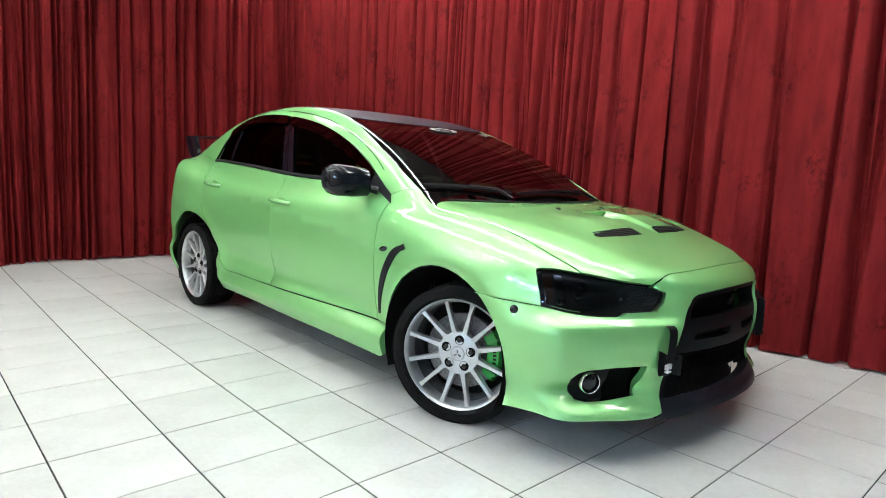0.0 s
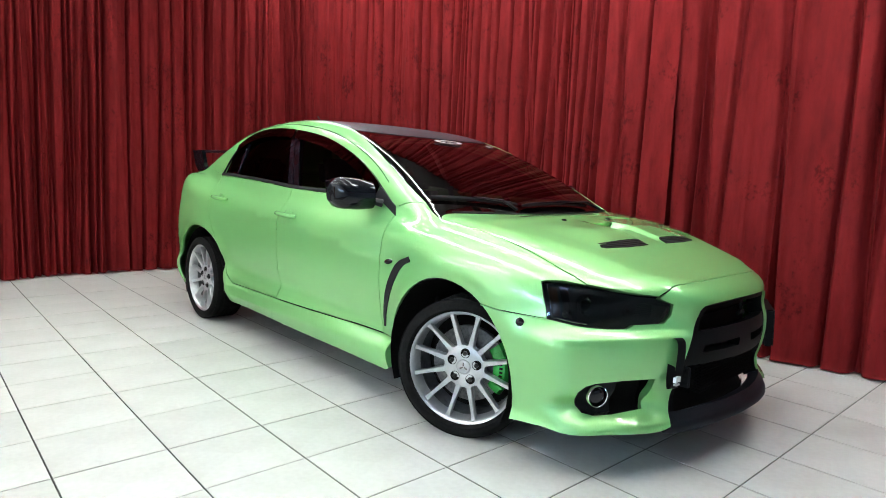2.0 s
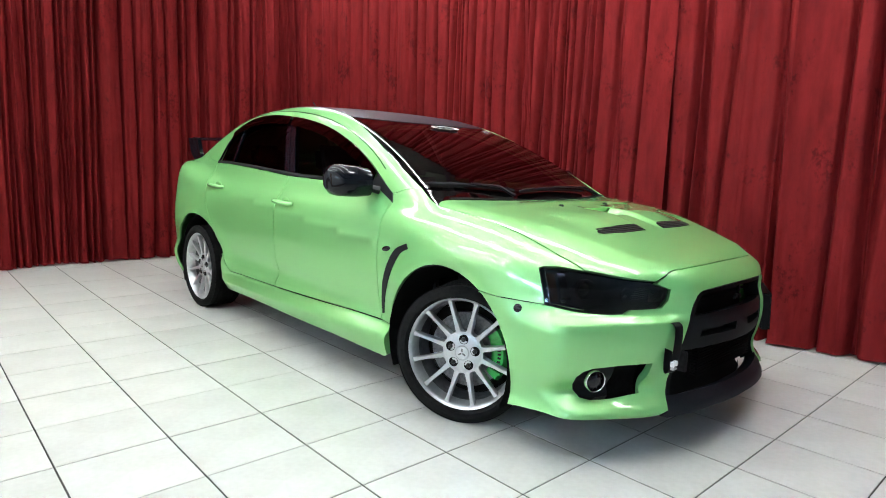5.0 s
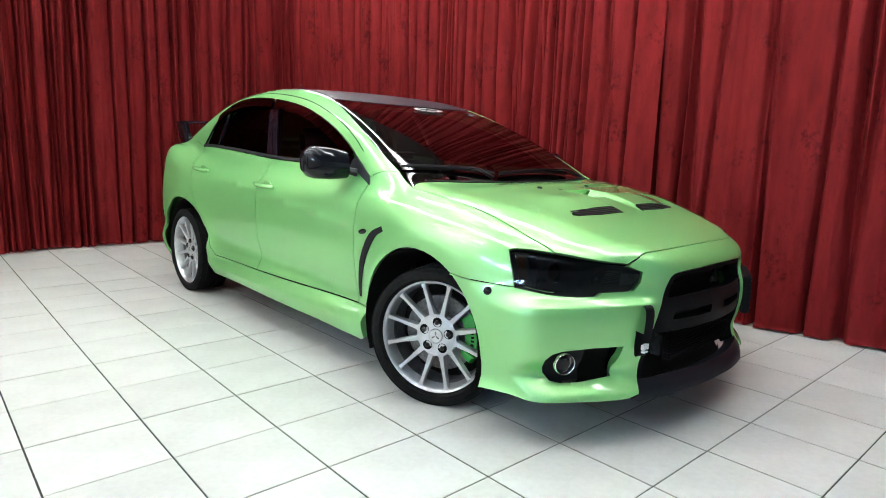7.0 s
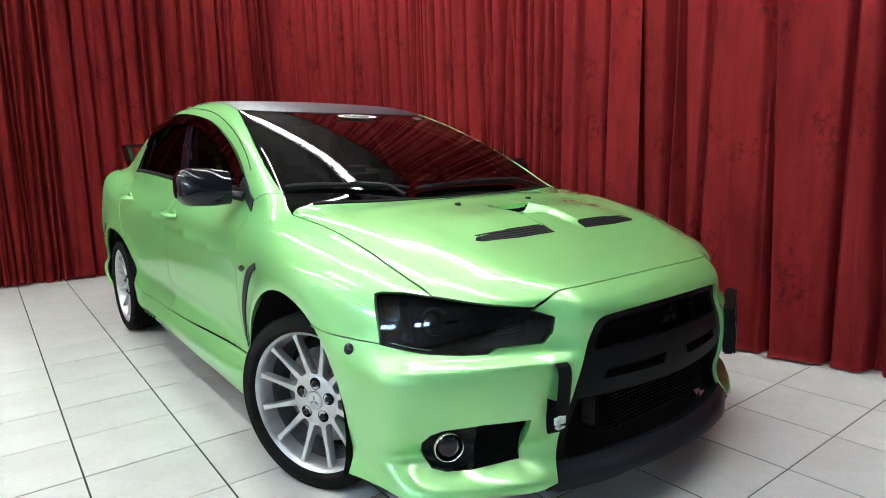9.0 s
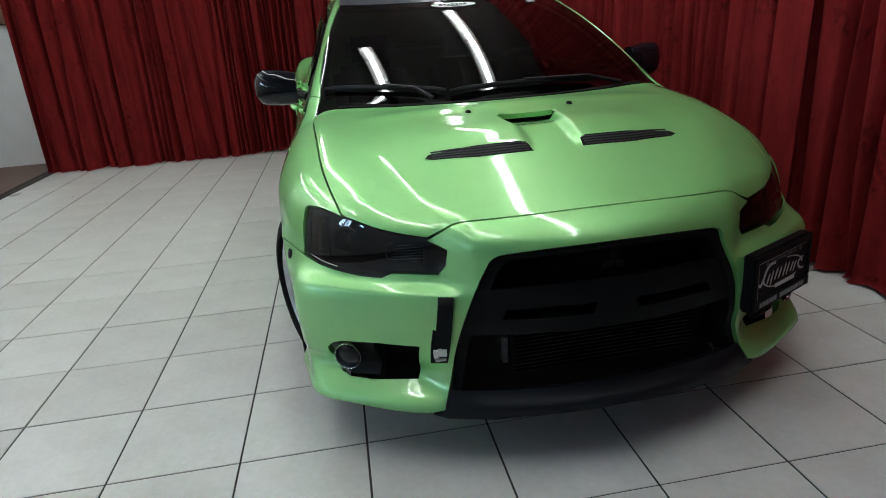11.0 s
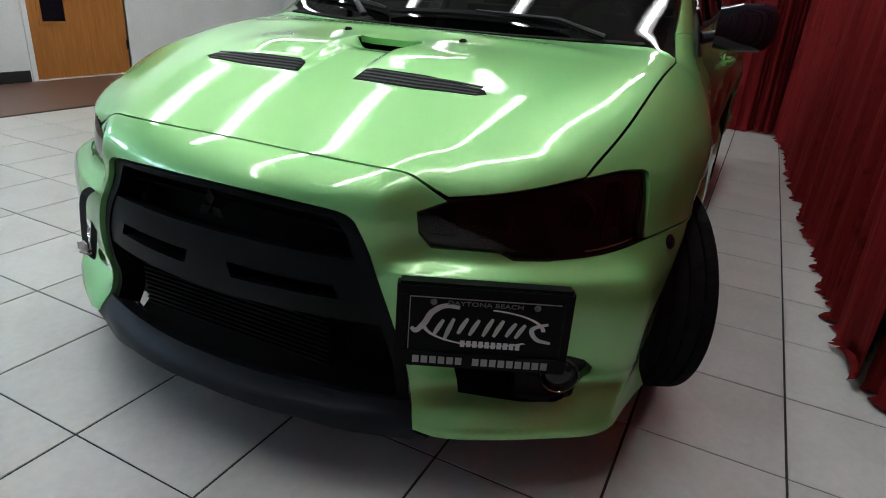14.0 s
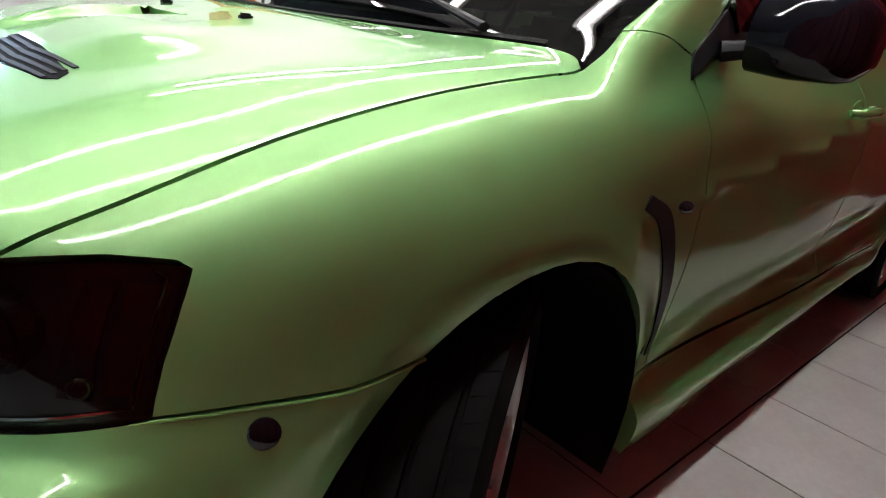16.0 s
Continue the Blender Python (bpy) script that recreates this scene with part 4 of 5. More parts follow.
part("intercooler", box((-0.27, -2.104, 0.275), (0.27, -2.07, 0.415), 0.004), matt_black, grille, "dark intercooler core")
part("cooler_end", box((-0.295, -2.10, 0.300), (-0.277, -2.06, 0.385), 0.004), mesh_metal, grille, "dull alloy cooler end")
for k in range(3):
    z = 0.585 + 0.022 * k
    part("grille_slat", box((-0.30 + 0.008 * k, -2.10, z), (0.30 - 0.008 * k, -2.085, z + 0.006), 0.001), matt_black, grille)
bm = bmesh.new()
for a in (90, 210, 330):
    c, q = Vector((math.cos(radians(a)), math.sin(radians(a)))), Vector((-math.sin(radians(a)), math.cos(radians(a))))
    pts = [Vector((0, 0)), 0.02 * c + 0.0115 * q, 0.04 * c, 0.02 * c - 0.0115 * q]
    lo = [bm.verts.new((p.x, -2.158, 0.600 + p.y)) for p in pts]
    hi = [bm.verts.new((p.x, -2.168, 0.600 + p.y)) for p in pts]
    bm.faces.new(hi)
    bm.faces.new(lo[::-1])
    for k in range(4):
        bm.faces.new((lo[k], lo[(k + 1) % 4], hi[(k + 1) % 4], hi[k]))
bmesh.ops.recalc_face_normals(bm, faces=bm.faces)
part("badge", bm, matt_black, grille, "black three-part badge")

# vents on the bonnet
for s in BOTH:
    flip = np.array([s, 1, 1])
    edge = [(0.082, -1.772, 0), (0.26, -1.770, 0), (0.395, -1.752, 0), (0.418, -1.738, 0), (0.405, -1.722, 0), (0.25, -1.716, 0), (0.11, -1.718, 0), (0.088, -1.730, 0)]
    v, f, n = lay("top", edge, step=0.02, gap=0.0, sink=-0.001, rim=0.006, lift=duct)
    vent = link_mesh("bonnet_vent", v * flip, f if s > 0 else [g[::-1] for g in f], matt_black, car, "black slatted bonnet vent", n * flip)
    for k in range(4):
        y = -1.767 + 0.0125 * k
        row = [(0.092, y - 0.001, 0), (0.25, y, 0), (0.395, y + 0.016, 0), (0.397, y + 0.022, 0), (0.25, y + 0.0065, 0), (0.094, y + 0.0055, 0)]
        v, f, n = lay("top", row, step=0.03, gap=0.0, sink=-0.0022, rim=0.002, lift=duct)
        link_mesh("slat", v * flip, f if s > 0 else [g[::-1] for g in f], satin_black, vent, "", n * flip)
    p = wrap("top", np.array([[0.193, -1.382]]))[0]
    bm = bmesh.new()
    add_box(bm, (p[0] - 0.009, p[1] - 0.012, p[2] - 0.004), (p[0] + 0.009, p[1] + 0.012, p[2] + 0.010), 0.004)
    part("washer_nozzle", bm if s > 0 else mirrored(bm), satin_black, car, "small black washer nozzle", smooth=True)

# doors, sills and the tail
belt_front = [(0.777, -0.812, 0.918), (0.765, -0.72, 0.962), (0.755, -0.6, 0.985), (0.752, -0.2, 0.993), (0.75, 0.225, 1.003)]
front_door = belt_front + spline([(0.75, 0.229, 1.003), (0.85, 0.222, 0.7), (0.86, 0.212, 0.5), (0.85, 0.20, 0.3365)], 4) + [(0.85, -0.825, 0.3365), (0.86, -0.803, 0.6), (0.84, -0.800, 0.80)]
rear_edge = spline([(0.74, 1.285, 1.062), (0.80, 1.25, 0.99), (0.842, 1.205, 0.92), (0.88, 1.14, 0.775), (0.888, 1.06, 0.65), (0.87, 0.975, 0.51), (0.87, 0.87, 0.395), (0.87, 0.80, 0.342)], 4)
rear_door = [(0.75, 0.229, 1.003), (0.745, 0.7, 1.03), (0.74, 1.1, 1.052)] + [tuple(p) for p in rear_edge] + [(0.87, 0.74, 0.3365), (0.85, 0.20, 0.3365), (0.86, 0.212, 0.5), (0.85, 0.222, 0.7)]
for name, outline, hy, hz in (("front_door", front_door, 0.13, 0.848), ("rear_door", rear_door, 1.05, 0.902)):
    for ob in panel(name, "side", outline, paint, car, BOTH, "green " + name.replace("_", " "), gap=0.003, step=0.025):
        s = 1 if ob.data.vertices[0].co.x > 0 else -1
        p = wrap("side", flatten("side", [(0.84, hy, hz)]))[0]
        bm = sweep([(p[0] + 0.004, hy - 0.105, hz - 0.005), (p[0] + 0.024, hy - 0.085, hz - 0.004), (p[0] + 0.034, hy - 0.03, hz), (p[0] + 0.034, hy + 0.04, hz + 0.003), (p[0] + 0.024, hy + 0.085, hz + 0.004), (p[0] + 0.004, hy + 0.105, hz + 0.004)], [0.012, 0.015, 0.016, 0.016, 0.015, 0.012], 10, 0.85)
        part("handle", bm if s > 0 else mirrored(bm), paint, ob, "green door handle", smooth=True)
        cup = bmesh.new()
        bmesh.ops.create_uvsphere(cup, u_segments=16, v_segments=8, radius=1)
        bmesh.ops.transform(cup, matrix=Matrix.Translation((p[0] - 0.004, hy - 0.01, hz - 0.002)) @ Matrix.Diagonal((0.008, 0.05, 0.034, 1)), verts=cup.verts)
        part("handle_cup", cup if s > 0 else mirrored(cup), paint, ob, "hollow behind the handle", smooth=True)
sill = [(0.85, -0.918, 0.3355)] + [(0.85, -0.825, 0.3355), (0.85, 0.20, 0.3355), (0.87, 0.80, 0.337), *[tuple(p) for p in rear_edge[::-1][1:7]], (0.885, 0.95, 0.43)]
sill += arch(*rear_arch, 20, -12, 0.89, 5) + [(0.86, 0.9, 0.205), (0.86, 0.0, 0.195), (0.86, -0.9, 0.183)] + arch(*front_arch, 196, 176, 0.87, 4)


def skirt(p):
    """The skirt swells out below a hollow to a firm ridge, then draws in a little to its foot."""
    out = 0.030 * np.clip((0.322 - p[:, 2]) / 0.050, 0, 1) - 0.10 * np.maximum(0.262 - p[:, 2], 0)
    return out * (0.55 + 0.45 * ramp(p[:, 1], -0.98, -0.7)) * ramp(-p[:, 1], -0.98, -0.8)


panel("side_skirt", "side", sill, paint, car, BOTH, "green side skirt", gap=0.0012, step=0.013, rim=0.035, lift=skirt)
quarter = [tuple(p) for p in rear_edge[:25]] + arch(*rear_arch, 22, 128, 0.895) + [(0.89, 1.62, 0.55), (0.88, 1.75, 0.60), (0.84, 1.84, 0.66), (0.82, 1.86, 0.80), (0.78, 1.87, 0.98), (0.70, 1.865, 1.03), (0.64, 1.845, 1.06), (0.63, 1.78, 1.085), (0.62, 1.70, 1.09)]
quarter += [(0.69, 1.5, 1.075)]
panel("rear_quarter", "side", quarter, paint, car, BOTH, "green rear quarter panel", gap=0.0006, step=0.025)
tail = whole([(0, 2.06, 0.70), (0.5, 2.0, 0.70), (0.75, 1.93, 0.69), (0.84, 1.84, 0.66), (0.88, 1.75, 0.60), (0.89, 1.62, 0.55), *arch(1.285, 0.305, 0.382, 130, 195, 0.89, 6), (0.85, 1.75, 0.2), (0.7, 1.95, 0.2), (0, 2.05, 0.22)])
panel("rear_bumper", "tail", tail, paint, car, label="green rear bumper", gap=0.002, step=0.04)
deck_rear = [tuple(p) for p in seat("top", [(0, 1.985, 1.06), (0.3, 1.955, 1.06), (0.52, 1.895, 1.06), (0.64, 1.845, 1.06)])]
tail_upper = whole(deck_rear + [(0.70, 1.865, 1.03), (0.78, 1.87, 0.98), (0.82, 1.86, 0.80), (0.84, 1.84, 0.66), (0.75, 1.93, 0.70), (0.5, 2.0, 0.71), (0, 2.06, 0.71)])
panel("tail_panel", "tail", tail_upper, paint, car, label="green tail panel", gap=0.002, step=0.04)
deck = whole([(0, 1.70, 1.1), (0.45, 1.66, 1.1), (0.60, 1.63, 1.1), (0.63, 1.78, 1.08)] + deck_rear[::-1])
panel("boot_lid", "top", deck, paint, car, label="green boot lid", gap=0.003, step=0.03)

# cab: roof, rails and pillars, glass
screen_side = spline([screen_foot, (0.655, -0.70, 1.08), (0.60, -0.42, 1.21), (0.545, -0.14, 1.33)], 5)
screen_side = seat("side", screen_side)
roof_side = spline([(0.545, -0.14, 1.33), (0.535, 0.1, 1.39), (0.54, 0.5, 1.42), (0.53, 0.9, 1.40), (0.515, 1.10, 1.35)], 5)
roof_side = seat("side", roof_side)
back_side = spline([(0.515, 1.10, 1.35), (0.54, 1.38, 1.26), (0.58, 1.66, 1.12)], 5)
back_side = seat("side", back_side)
header = spline([screen_side[-1], (0.40, -0.205, 1.37), (0.2, -0.245, 1.38), (0, -0.255, 1.38)], 5)
dlo_top = spline([(0.768, -0.80, 0.95), (0.735, -0.66, 1.03), (0.70, -0.52, 1.108), (0.66, -0.294, 1.204), (0.618, 0.07, 1.312), (0.60, 0.48, 1.362), (0.602, 0.86, 1.353), (0.635, 1.08, 1.302), (0.675, 1.215, 1.21), (0.74, 1.285, 1.062)], 5)
rail = [tuple(p) for p in screen_side] + [tuple(p) for p in roof_side[1:]] + [tuple(p) for p in back_side[1:]] + [(0.62, 1.72, 1.09), (0.69, 1.5, 1.075)] + [tuple(p) for p in dlo_top[::-1]]
panel("roof_rail", "side", rail, paint, car, BOTH, "green pillar and roof rail", gap=0.0006, step=0.02, rim=0.03)
panel("roof", "top", whole([tuple(p) for p in header[::-1]] + [tuple(p) for p in roof_side[1:]] + [(0.3, 1.155, 1.36), (0, 1.17, 1.36)]), vinyl_roof, car, label="satin black wrapped roof", gap=0.003, step=0.03)
panel("windscreen", "top", whole(cowl_line[::-1] + seat("top", spline([cowl_line[0], (0.735, -1.03, 0.94), screen_foot], 4))[1:] + screen_side[1:] + [tuple(p) for p in header[1:]]), windscreen_glass, car, label="dark reflective windscreen", gap=0.003, step=0.018, sink=0.003, rim=0.004)
panel("rear_window", "top", whole([(0, 1.17, 1.36), (0.3, 1.155, 1.36)] + [tuple(p) for p in back_side] + [(0.4, 1.685, 1.1), (0, 1.70, 1.1)]), windscreen_glass, car, label="dark rear window", gap=0.003, step=0.04, sink=0.003, rim=0.004)

# side windows with black pillars between them and smoked visors along the top
belt_all = [(0.768, -0.80, 0.95), (0.762, -0.71, 0.968), (0.755, -0.6, 0.988), (0.752, -0.2, 0.996), (0.75, 0.225, 1.006), (0.745, 0.7, 1.033), (0.74, 1.1, 1.055), (0.74, 1.285, 1.064)]
dlo = [tuple(p) for p in dlo_top]


def cut_between(points, y0, y1):
    """The stretch of a line between two places along the car, with its ends put in."""
    out = []
    for a, c in zip(points, points[1:]):
        for y in (y0, y1):
            if (a[1] - y) * (c[1] - y) < 0:
                t = (y - a[1]) / (c[1] - a[1])
                out.append((a[1] + t * (c[1] - a[1]), tuple(np.array(a) + t * (np.array(c) - np.array(a)))))
        if y0 <= c[1] <= y1:
            out.append((c[1], tuple(c)))
    return [p for _, p in sorted(out)]


def window(y0, y1, lean0, lean1):
    return cut_between(belt_all, y0, y1) + cut_between(dlo[:-1], y0 + lean0, y1 + lean1)[::-1]


for name, y0, y1, l0, l1, label in (("front_window", -0.66, 0.17, 0.0, 0.22, "tinted front side window"), ("rear_window", 0.29, 1.02, 0.20, 0.0, "black tinted rear side window"), ("quarter_window", 1.05, 1.26, 0.0, -0.03, "black tinted quarter window")):
    panel(name, "side", window(y0, y1, l0, l1), side_glass if name == "front_window" else privacy_glass, car, BOTH, label, gap=0.004, step=0.03, sink=0.012, rim=0.004)
for name, y0, y1, l0, l1 in (("door_pillar", 0.165, 0.225, 0.22, 0.215), ("door_pillar", 0.232, 0.295, 0.21, 0.20), ("window_divider", 1.02, 1.05, 0.0, 0.0)):
    panel(name, "side", window(y0, y1, l0, l1), gloss_black, car, BOTH, "black window pillar", gap=0.0015, step=0.03, sink=0.004, rim=0.02)
for s in BOTH:
    flip = np.array([s, 1, 1])
    # weather strip along the belt
    low = [(p[0], p[1], p[2]) for p in belt_all[1:]]
    v, f, n = lay("side", low + [(p[0], p[1], p[2] + 0.022) for p in low[::-1]], step=0.05, gap=0.0, sink=-0.001, rim=0.012)
    link_mesh("belt_seal", v * flip, f if s > 0 else [g[::-1] for g in f], satin_black, car, "black rubber seal under the windows", n * flip)
    for y0, y1 in ((-0.62, 0.40), (0.43, 1.15)):
        top = cut_between(dlo, y0, y1)
        v, f, n = lay("side", top + [(p[0] + 0.018, p[1], p[2] - 0.066) for p in top[::-1]], step=0.03, gap=0.0, sink=-0.014, rim=0.010)
        link_mesh("rain_visor", v * flip, f if s > 0 else [g[::-1] for g in f], visor_smoke, car, "smoked rain visor", n * flip)
    # seal round the glass
    v, f, n = lay("side", [(p[0] - 0.004, p[1], p[2] + 0.006) for p in dlo] + [(p[0] + 0.004, p[1], p[2] - 0.012) for p in dlo[::-1]], step=0.05, gap=0.0, sink=0.001, rim=0.012)
    link_mesh("window_seal", v * flip, f if s > 0 else [g[::-1] for g in f], satin_black, car, "black window seal", n * flip)

    # dark joint between the door frame and the pillar
    edge = np.array(cut_between(dlo, -0.66, 1.10))
    run = np.gradient(edge[:, 1:], axis=0)
    run /= np.linalg.norm(run, axis=1, keepdims=True)
    out = np.stack([-0.42 * run[:, 0], -run[:, 1], run[:, 0]], -1)
    inner, outer = edge + 0.040 * out, edge + 0.0445 * out
    v, f, n = lay("side", [tuple(p) for p in inner] + [tuple(p) for p in outer[::-1]], step=0.05, gap=0.0, sink=-0.0006, rim=0.004)
    link_mesh("door_joint", v * flip, f if s > 0 else [g[::-1] for g in f], matt_black, car, "thin dark joint round the door frame", n * flip)

    # mirror: cornered gloss black shell on a short stalk
    base = [(0.785, -0.825, 0.905), (0.768, -0.80, 0.955), (0.735, -0.64, 1.04), (0.752, -0.60, 0.992), (0.765, -0.70, 0.962)]
    v, f, n = lay("side", base, step=0.03, gap=0.0, sink=-0.006, rim=0.02)
    foot = link_mesh("mirror_foot", v * flip, f if s > 0 else [g[::-1] for g in f], satin_black, car, "black mirror foot", n * flip)
    bm = bmesh.new()
    rows = []
    for k in range(9):
        t = k / 8
        x = 0.81 + 0.185 * t
        r = (1 - max(0, (t - 0.75) / 0.25) ** 2.2 * 0.42) * (0.88 + 0.12 * min(1, t * 3))
        ring = []
        for j in range(20):
            a = 2 * math.pi * j / 20
            ca, sa = math.cos(a), math.sin(a)
            yy = 0.066 * r * math.copysign(abs(ca) ** 0.62, ca)
            zz = 0.078 * r * math.copysign(abs(sa) ** 0.62, sa)
            if ca < 0:
                yy *= 1.05 - 0.25 * max(0, sa)
            ring.append(bm.verts.new((s * x, -0.635 + yy + 0.06 * t, 1.008 + zz + 0.010 * t - 0.010)))
        rows.append(ring)
    for p, q in zip(rows, rows[1:]):
        for j in range(20):
            bm.faces.new((p[j], p[(j + 1) % 20], q[(j + 1) % 20], q[j]))
    bm.faces.new(rows[0])
    bm.faces.new(rows[-1])
    bmesh.ops.recalc_face_normals(bm, faces=bm.faces)
    part("mirror_shell", bm, gloss_black, foot, "gloss black door mirror", smooth=True)
    part("mirror_stalk", sweep([(s * 0.765, -0.69, 0.960), (s * 0.80, -0.67, 0.968), (s * 0.835, -0.645, 0.978)], [0.03, 0.026, 0.028], 10, 0.7), satin_black, foot, "black mirror stalk", smooth=True)
    part("mirror_glass", box((min(s * 0.83, s * 0.985), -0.556, 0.955), (max(s * 0.83, s * 0.975), -0.550, 1.055), 0.002, Matrix()), chrome, foot, "mirror glass")

    # slim vent behind the front arch, and a small repeater above it
    path = [(0.86, -1.045, 0.712), (0.86, -0.985, 0.682), (0.86, -0.928, 0.605), (0.86, -0.882, 0.50), (0.85, -0.852, 0.375)]
    inner = [(0.85, -0.836, 0.375), (0.86, -0.850, 0.52), (0.86, -0.888, 0.625), (0.86, -0.945, 0.700), (0.86, -1.03, 0.735)]
    v, f, n = lay("side", spline(path, 4) + spline(inner, 4), step=0.02, gap=0.0, sink=-0.003, rim=0.008)
    link_mesh("wing_vent", v * flip, f if s > 0 else [g[::-1] for g in f], satin_black, car, "slim curved black wing vent", n * flip)
    p = wrap("side", flatten("side", [(0.857, -0.874, 0.694)]))[0]
    bm = bmesh.new()
    bmesh.ops.create_uvsphere(bm, u_segments=16, v_segments=8, radius=1)
    bmesh.ops.transform(bm, matrix=Matrix.Translation((s * p[0], p[1], p[2])) @ pose(0, 0, 0, -12 * 1) @ Matrix.Diagonal((0.007, 0.032, 0.0125, 1)), verts=bm.verts)
    part("side_repeater", bm, gloss_black, car, "small dark side repeater", smooth=True)

    # inner wheel housings
    for yw, r, deep in ((-1.29, 0.368, 0.36), (1.285, 0.378, 0.30)):
        bm = bmesh.new()
        rings = []
        for k in range(21):
            a = radians(-25 + 230 * k / 20)
            c, q = -r * math.cos(a), r * math.sin(a)
            rings.append([bm.verts.new((s * x, yw + c, 0.302 + q)) for x in (0.872, 0.8, 0.62, 0.88 - deep)])
        for p, q in zip(rings, rings[1:]):
            for j in range(3):
                bm.faces.new((p[j], p[j + 1], q[j + 1], q[j]))
        bm.faces.new([p[-1] for p in rings])
        part("wheel_housing", bm, matt_black, car, "black wheel housing", smooth=True)


# ---- wheels: twelve slim spokes, five dark nuts, green calipers in front ----
def build_wheel():
    rim = lathe([(0.04, 0.222), (0.06, 0.2265), (0.075, 0.234), (0.088, 0.2445), (0.097, 0.2455), (0.1, 0.242), (0.096, 0.2365), (0.088, 0.2315), (0.074, 0.2275), (0.055, 0.2235), (0.04, 0.219), (0.04, 0.222)], 72)
    wheel = part("wheel", rim, alloy, None, "silver twelve-spoke alloy wheel", smooth=True)
    # shade inside the barrel is put into its darker metal
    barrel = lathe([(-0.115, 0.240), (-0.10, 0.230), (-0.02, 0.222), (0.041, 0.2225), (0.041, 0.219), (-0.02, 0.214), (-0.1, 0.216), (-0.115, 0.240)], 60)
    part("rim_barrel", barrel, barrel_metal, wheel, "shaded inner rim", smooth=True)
    k = TYRE_R / 0.322
    profile = [(-0.1, 0.234), (-0.113, 0.250), (-0.119, 0.272), (-0.112, 0.303 * k), (-0.098, 0.316 * k)]
    for j in range(5):
        x = -0.095 + 0.041 * j
        profile += [(x, 0.3205 * k), (x + 0.031, 0.322 * k), (x + 0.032, 0.314 * k), (x + 0.039, 0.314 * k)]
    profile = profile[:-2] + [(0.098, 0.316 * k), (0.109, 0.302 * k), (0.113, 0.275), (0.114, 0.256), (0.107, 0.2475), (0.099, 0.2445), (0.09, 0.234)]
    part("tyre", lathe(profile, 84), rubber, wheel, "black low-profile tyre", smooth=True)
    # cross grooves of the tread: raised black strips stand in for their shade
    for s in (-1, 1):
        bm = bmesh.new()
        for j in range(56):
            add_box(bm, (-0.0155, -0.0028, -0.002), (0.0152, 0.0028, 0.0030), 0.0, Matrix.Rotation(2 * math.pi * (j + 0.25 * s) / 56, 4, "X") @ Matrix.Translation((s * 0.0845, 0, 0.319 * k)) @ pose(0, 0, 0, 0, 0, s * 18))
        groove = part("groove_shade", bm, matt_black, wheel)
        tagged(groove, kind="stuff")
    hub = lathe([(0.0, 0.080), (0.046, 0.0885), (0.0645, 0.0885), (0.068, 0.084), (0.0705, 0.060), (0.072, 0.040), (0.072, 0.034), (0.069, 0.031), (0.0, 0.03)], 60)
    part("hub", hub, alloy, wheel, smooth=True)
    cap = lathe([(0.05, 0.0305), (0.071, 0.0305), (0.075, 0.028), (0.0768, 0.015), (0.077, 0.0)], 28)
    cap = part("centre_cap", cap, alloy, wheel, "silver centre cap", smooth=True)
    bm = bmesh.new()
    for a in (0, 120, 240):
        add_box(bm, (0.0765, -0.0035, 0.003), (0.0778, 0.0035, 0.019), 0.0005, Matrix.Rotation(radians(a), 4, "X"))
    part("cap_mark", bm, lamp_silver, cap, "faint three-part mark")
    # spokes widen to the hub in round arches and flare a little into the rim
    reach = [0.082, 0.0885, 0.0895, 0.0915, 0.0945, 0.099, 0.105, 0.125, 0.16, 0.195, 0.214, 0.224, 0.2315]
    for j in range(12):
        bm = bmesh.new()
        rows = []
        for r in reach:
            full = r * math.tan(radians(15))
            if r <= 0.105:
                w = full - math.sqrt(max(0.0, 0.0165**2 - (0.105 - r) ** 2))
            else:
                w = 0.0116 - 0.0030 * min(1, (r - 0.105) / 0.055) + 0.0045 * max(0, (r - 0.205) / 0.0265) ** 2
            edge = 0.0022 * min(1, max(0, (r - 0.0885) / 0.010))
            x = 0.0655 + 0.021 * (r - 0.082) / 0.15
            d = 0.036 - 0.010 * (r - 0.082) / 0.15
            rows.append([bm.verts.new(v) for v in ((x, -w + edge, r), (x, w - edge, r), (x - 0.004, w, r), (x - d, w * 0.9, r), (x - d, -w * 0.9, r), (x - 0.004, -w, r))])
        for p, q in zip(rows, rows[1:]):
            for i in range(6):
                bm.faces.new((p[i], p[(i + 1) % 6], q[(i + 1) % 6], q[i]))
        bmesh.ops.transform(bm, matrix=Matrix.Rotation(2 * math.pi * (j + 0.5) / 12, 4, "X"), verts=bm.verts)
        bmesh.ops.recalc_face_normals(bm, faces=bm.faces)
        part("spoke", bm, alloy, wheel, smooth=True)
    for j in range(5):
        a = 2 * math.pi * (j + 0.06) / 5
        y, z = 0.0595 * math.sin(a), 0.0595 * math.cos(a)
        cup = lathe([(0.066, 0.0210), (0.0722, 0.0210), (0.0722, 0.0190), (0.0708, 0.0180), (0.0708, 0.0)], 24)
        bmesh.ops.translate(cup, vec=(0, y, z), verts=cup.verts)
        part("nut_seat", cup, matt_black, wheel, "dark nut seat", smooth=True)
        bolt = lathe([(0.068, 0.0105), (0.079, 0.0105), (0.081, 0.008), (0.081, 0.0055), (0.075, 0.005), (0.075, 0.0)], 6)
        bmesh.ops.translate(bolt, vec=(0, y, z), verts=bolt.verts)
        part("wheel_nut", bolt, dark_metal, wheel, "dark wheel nut")
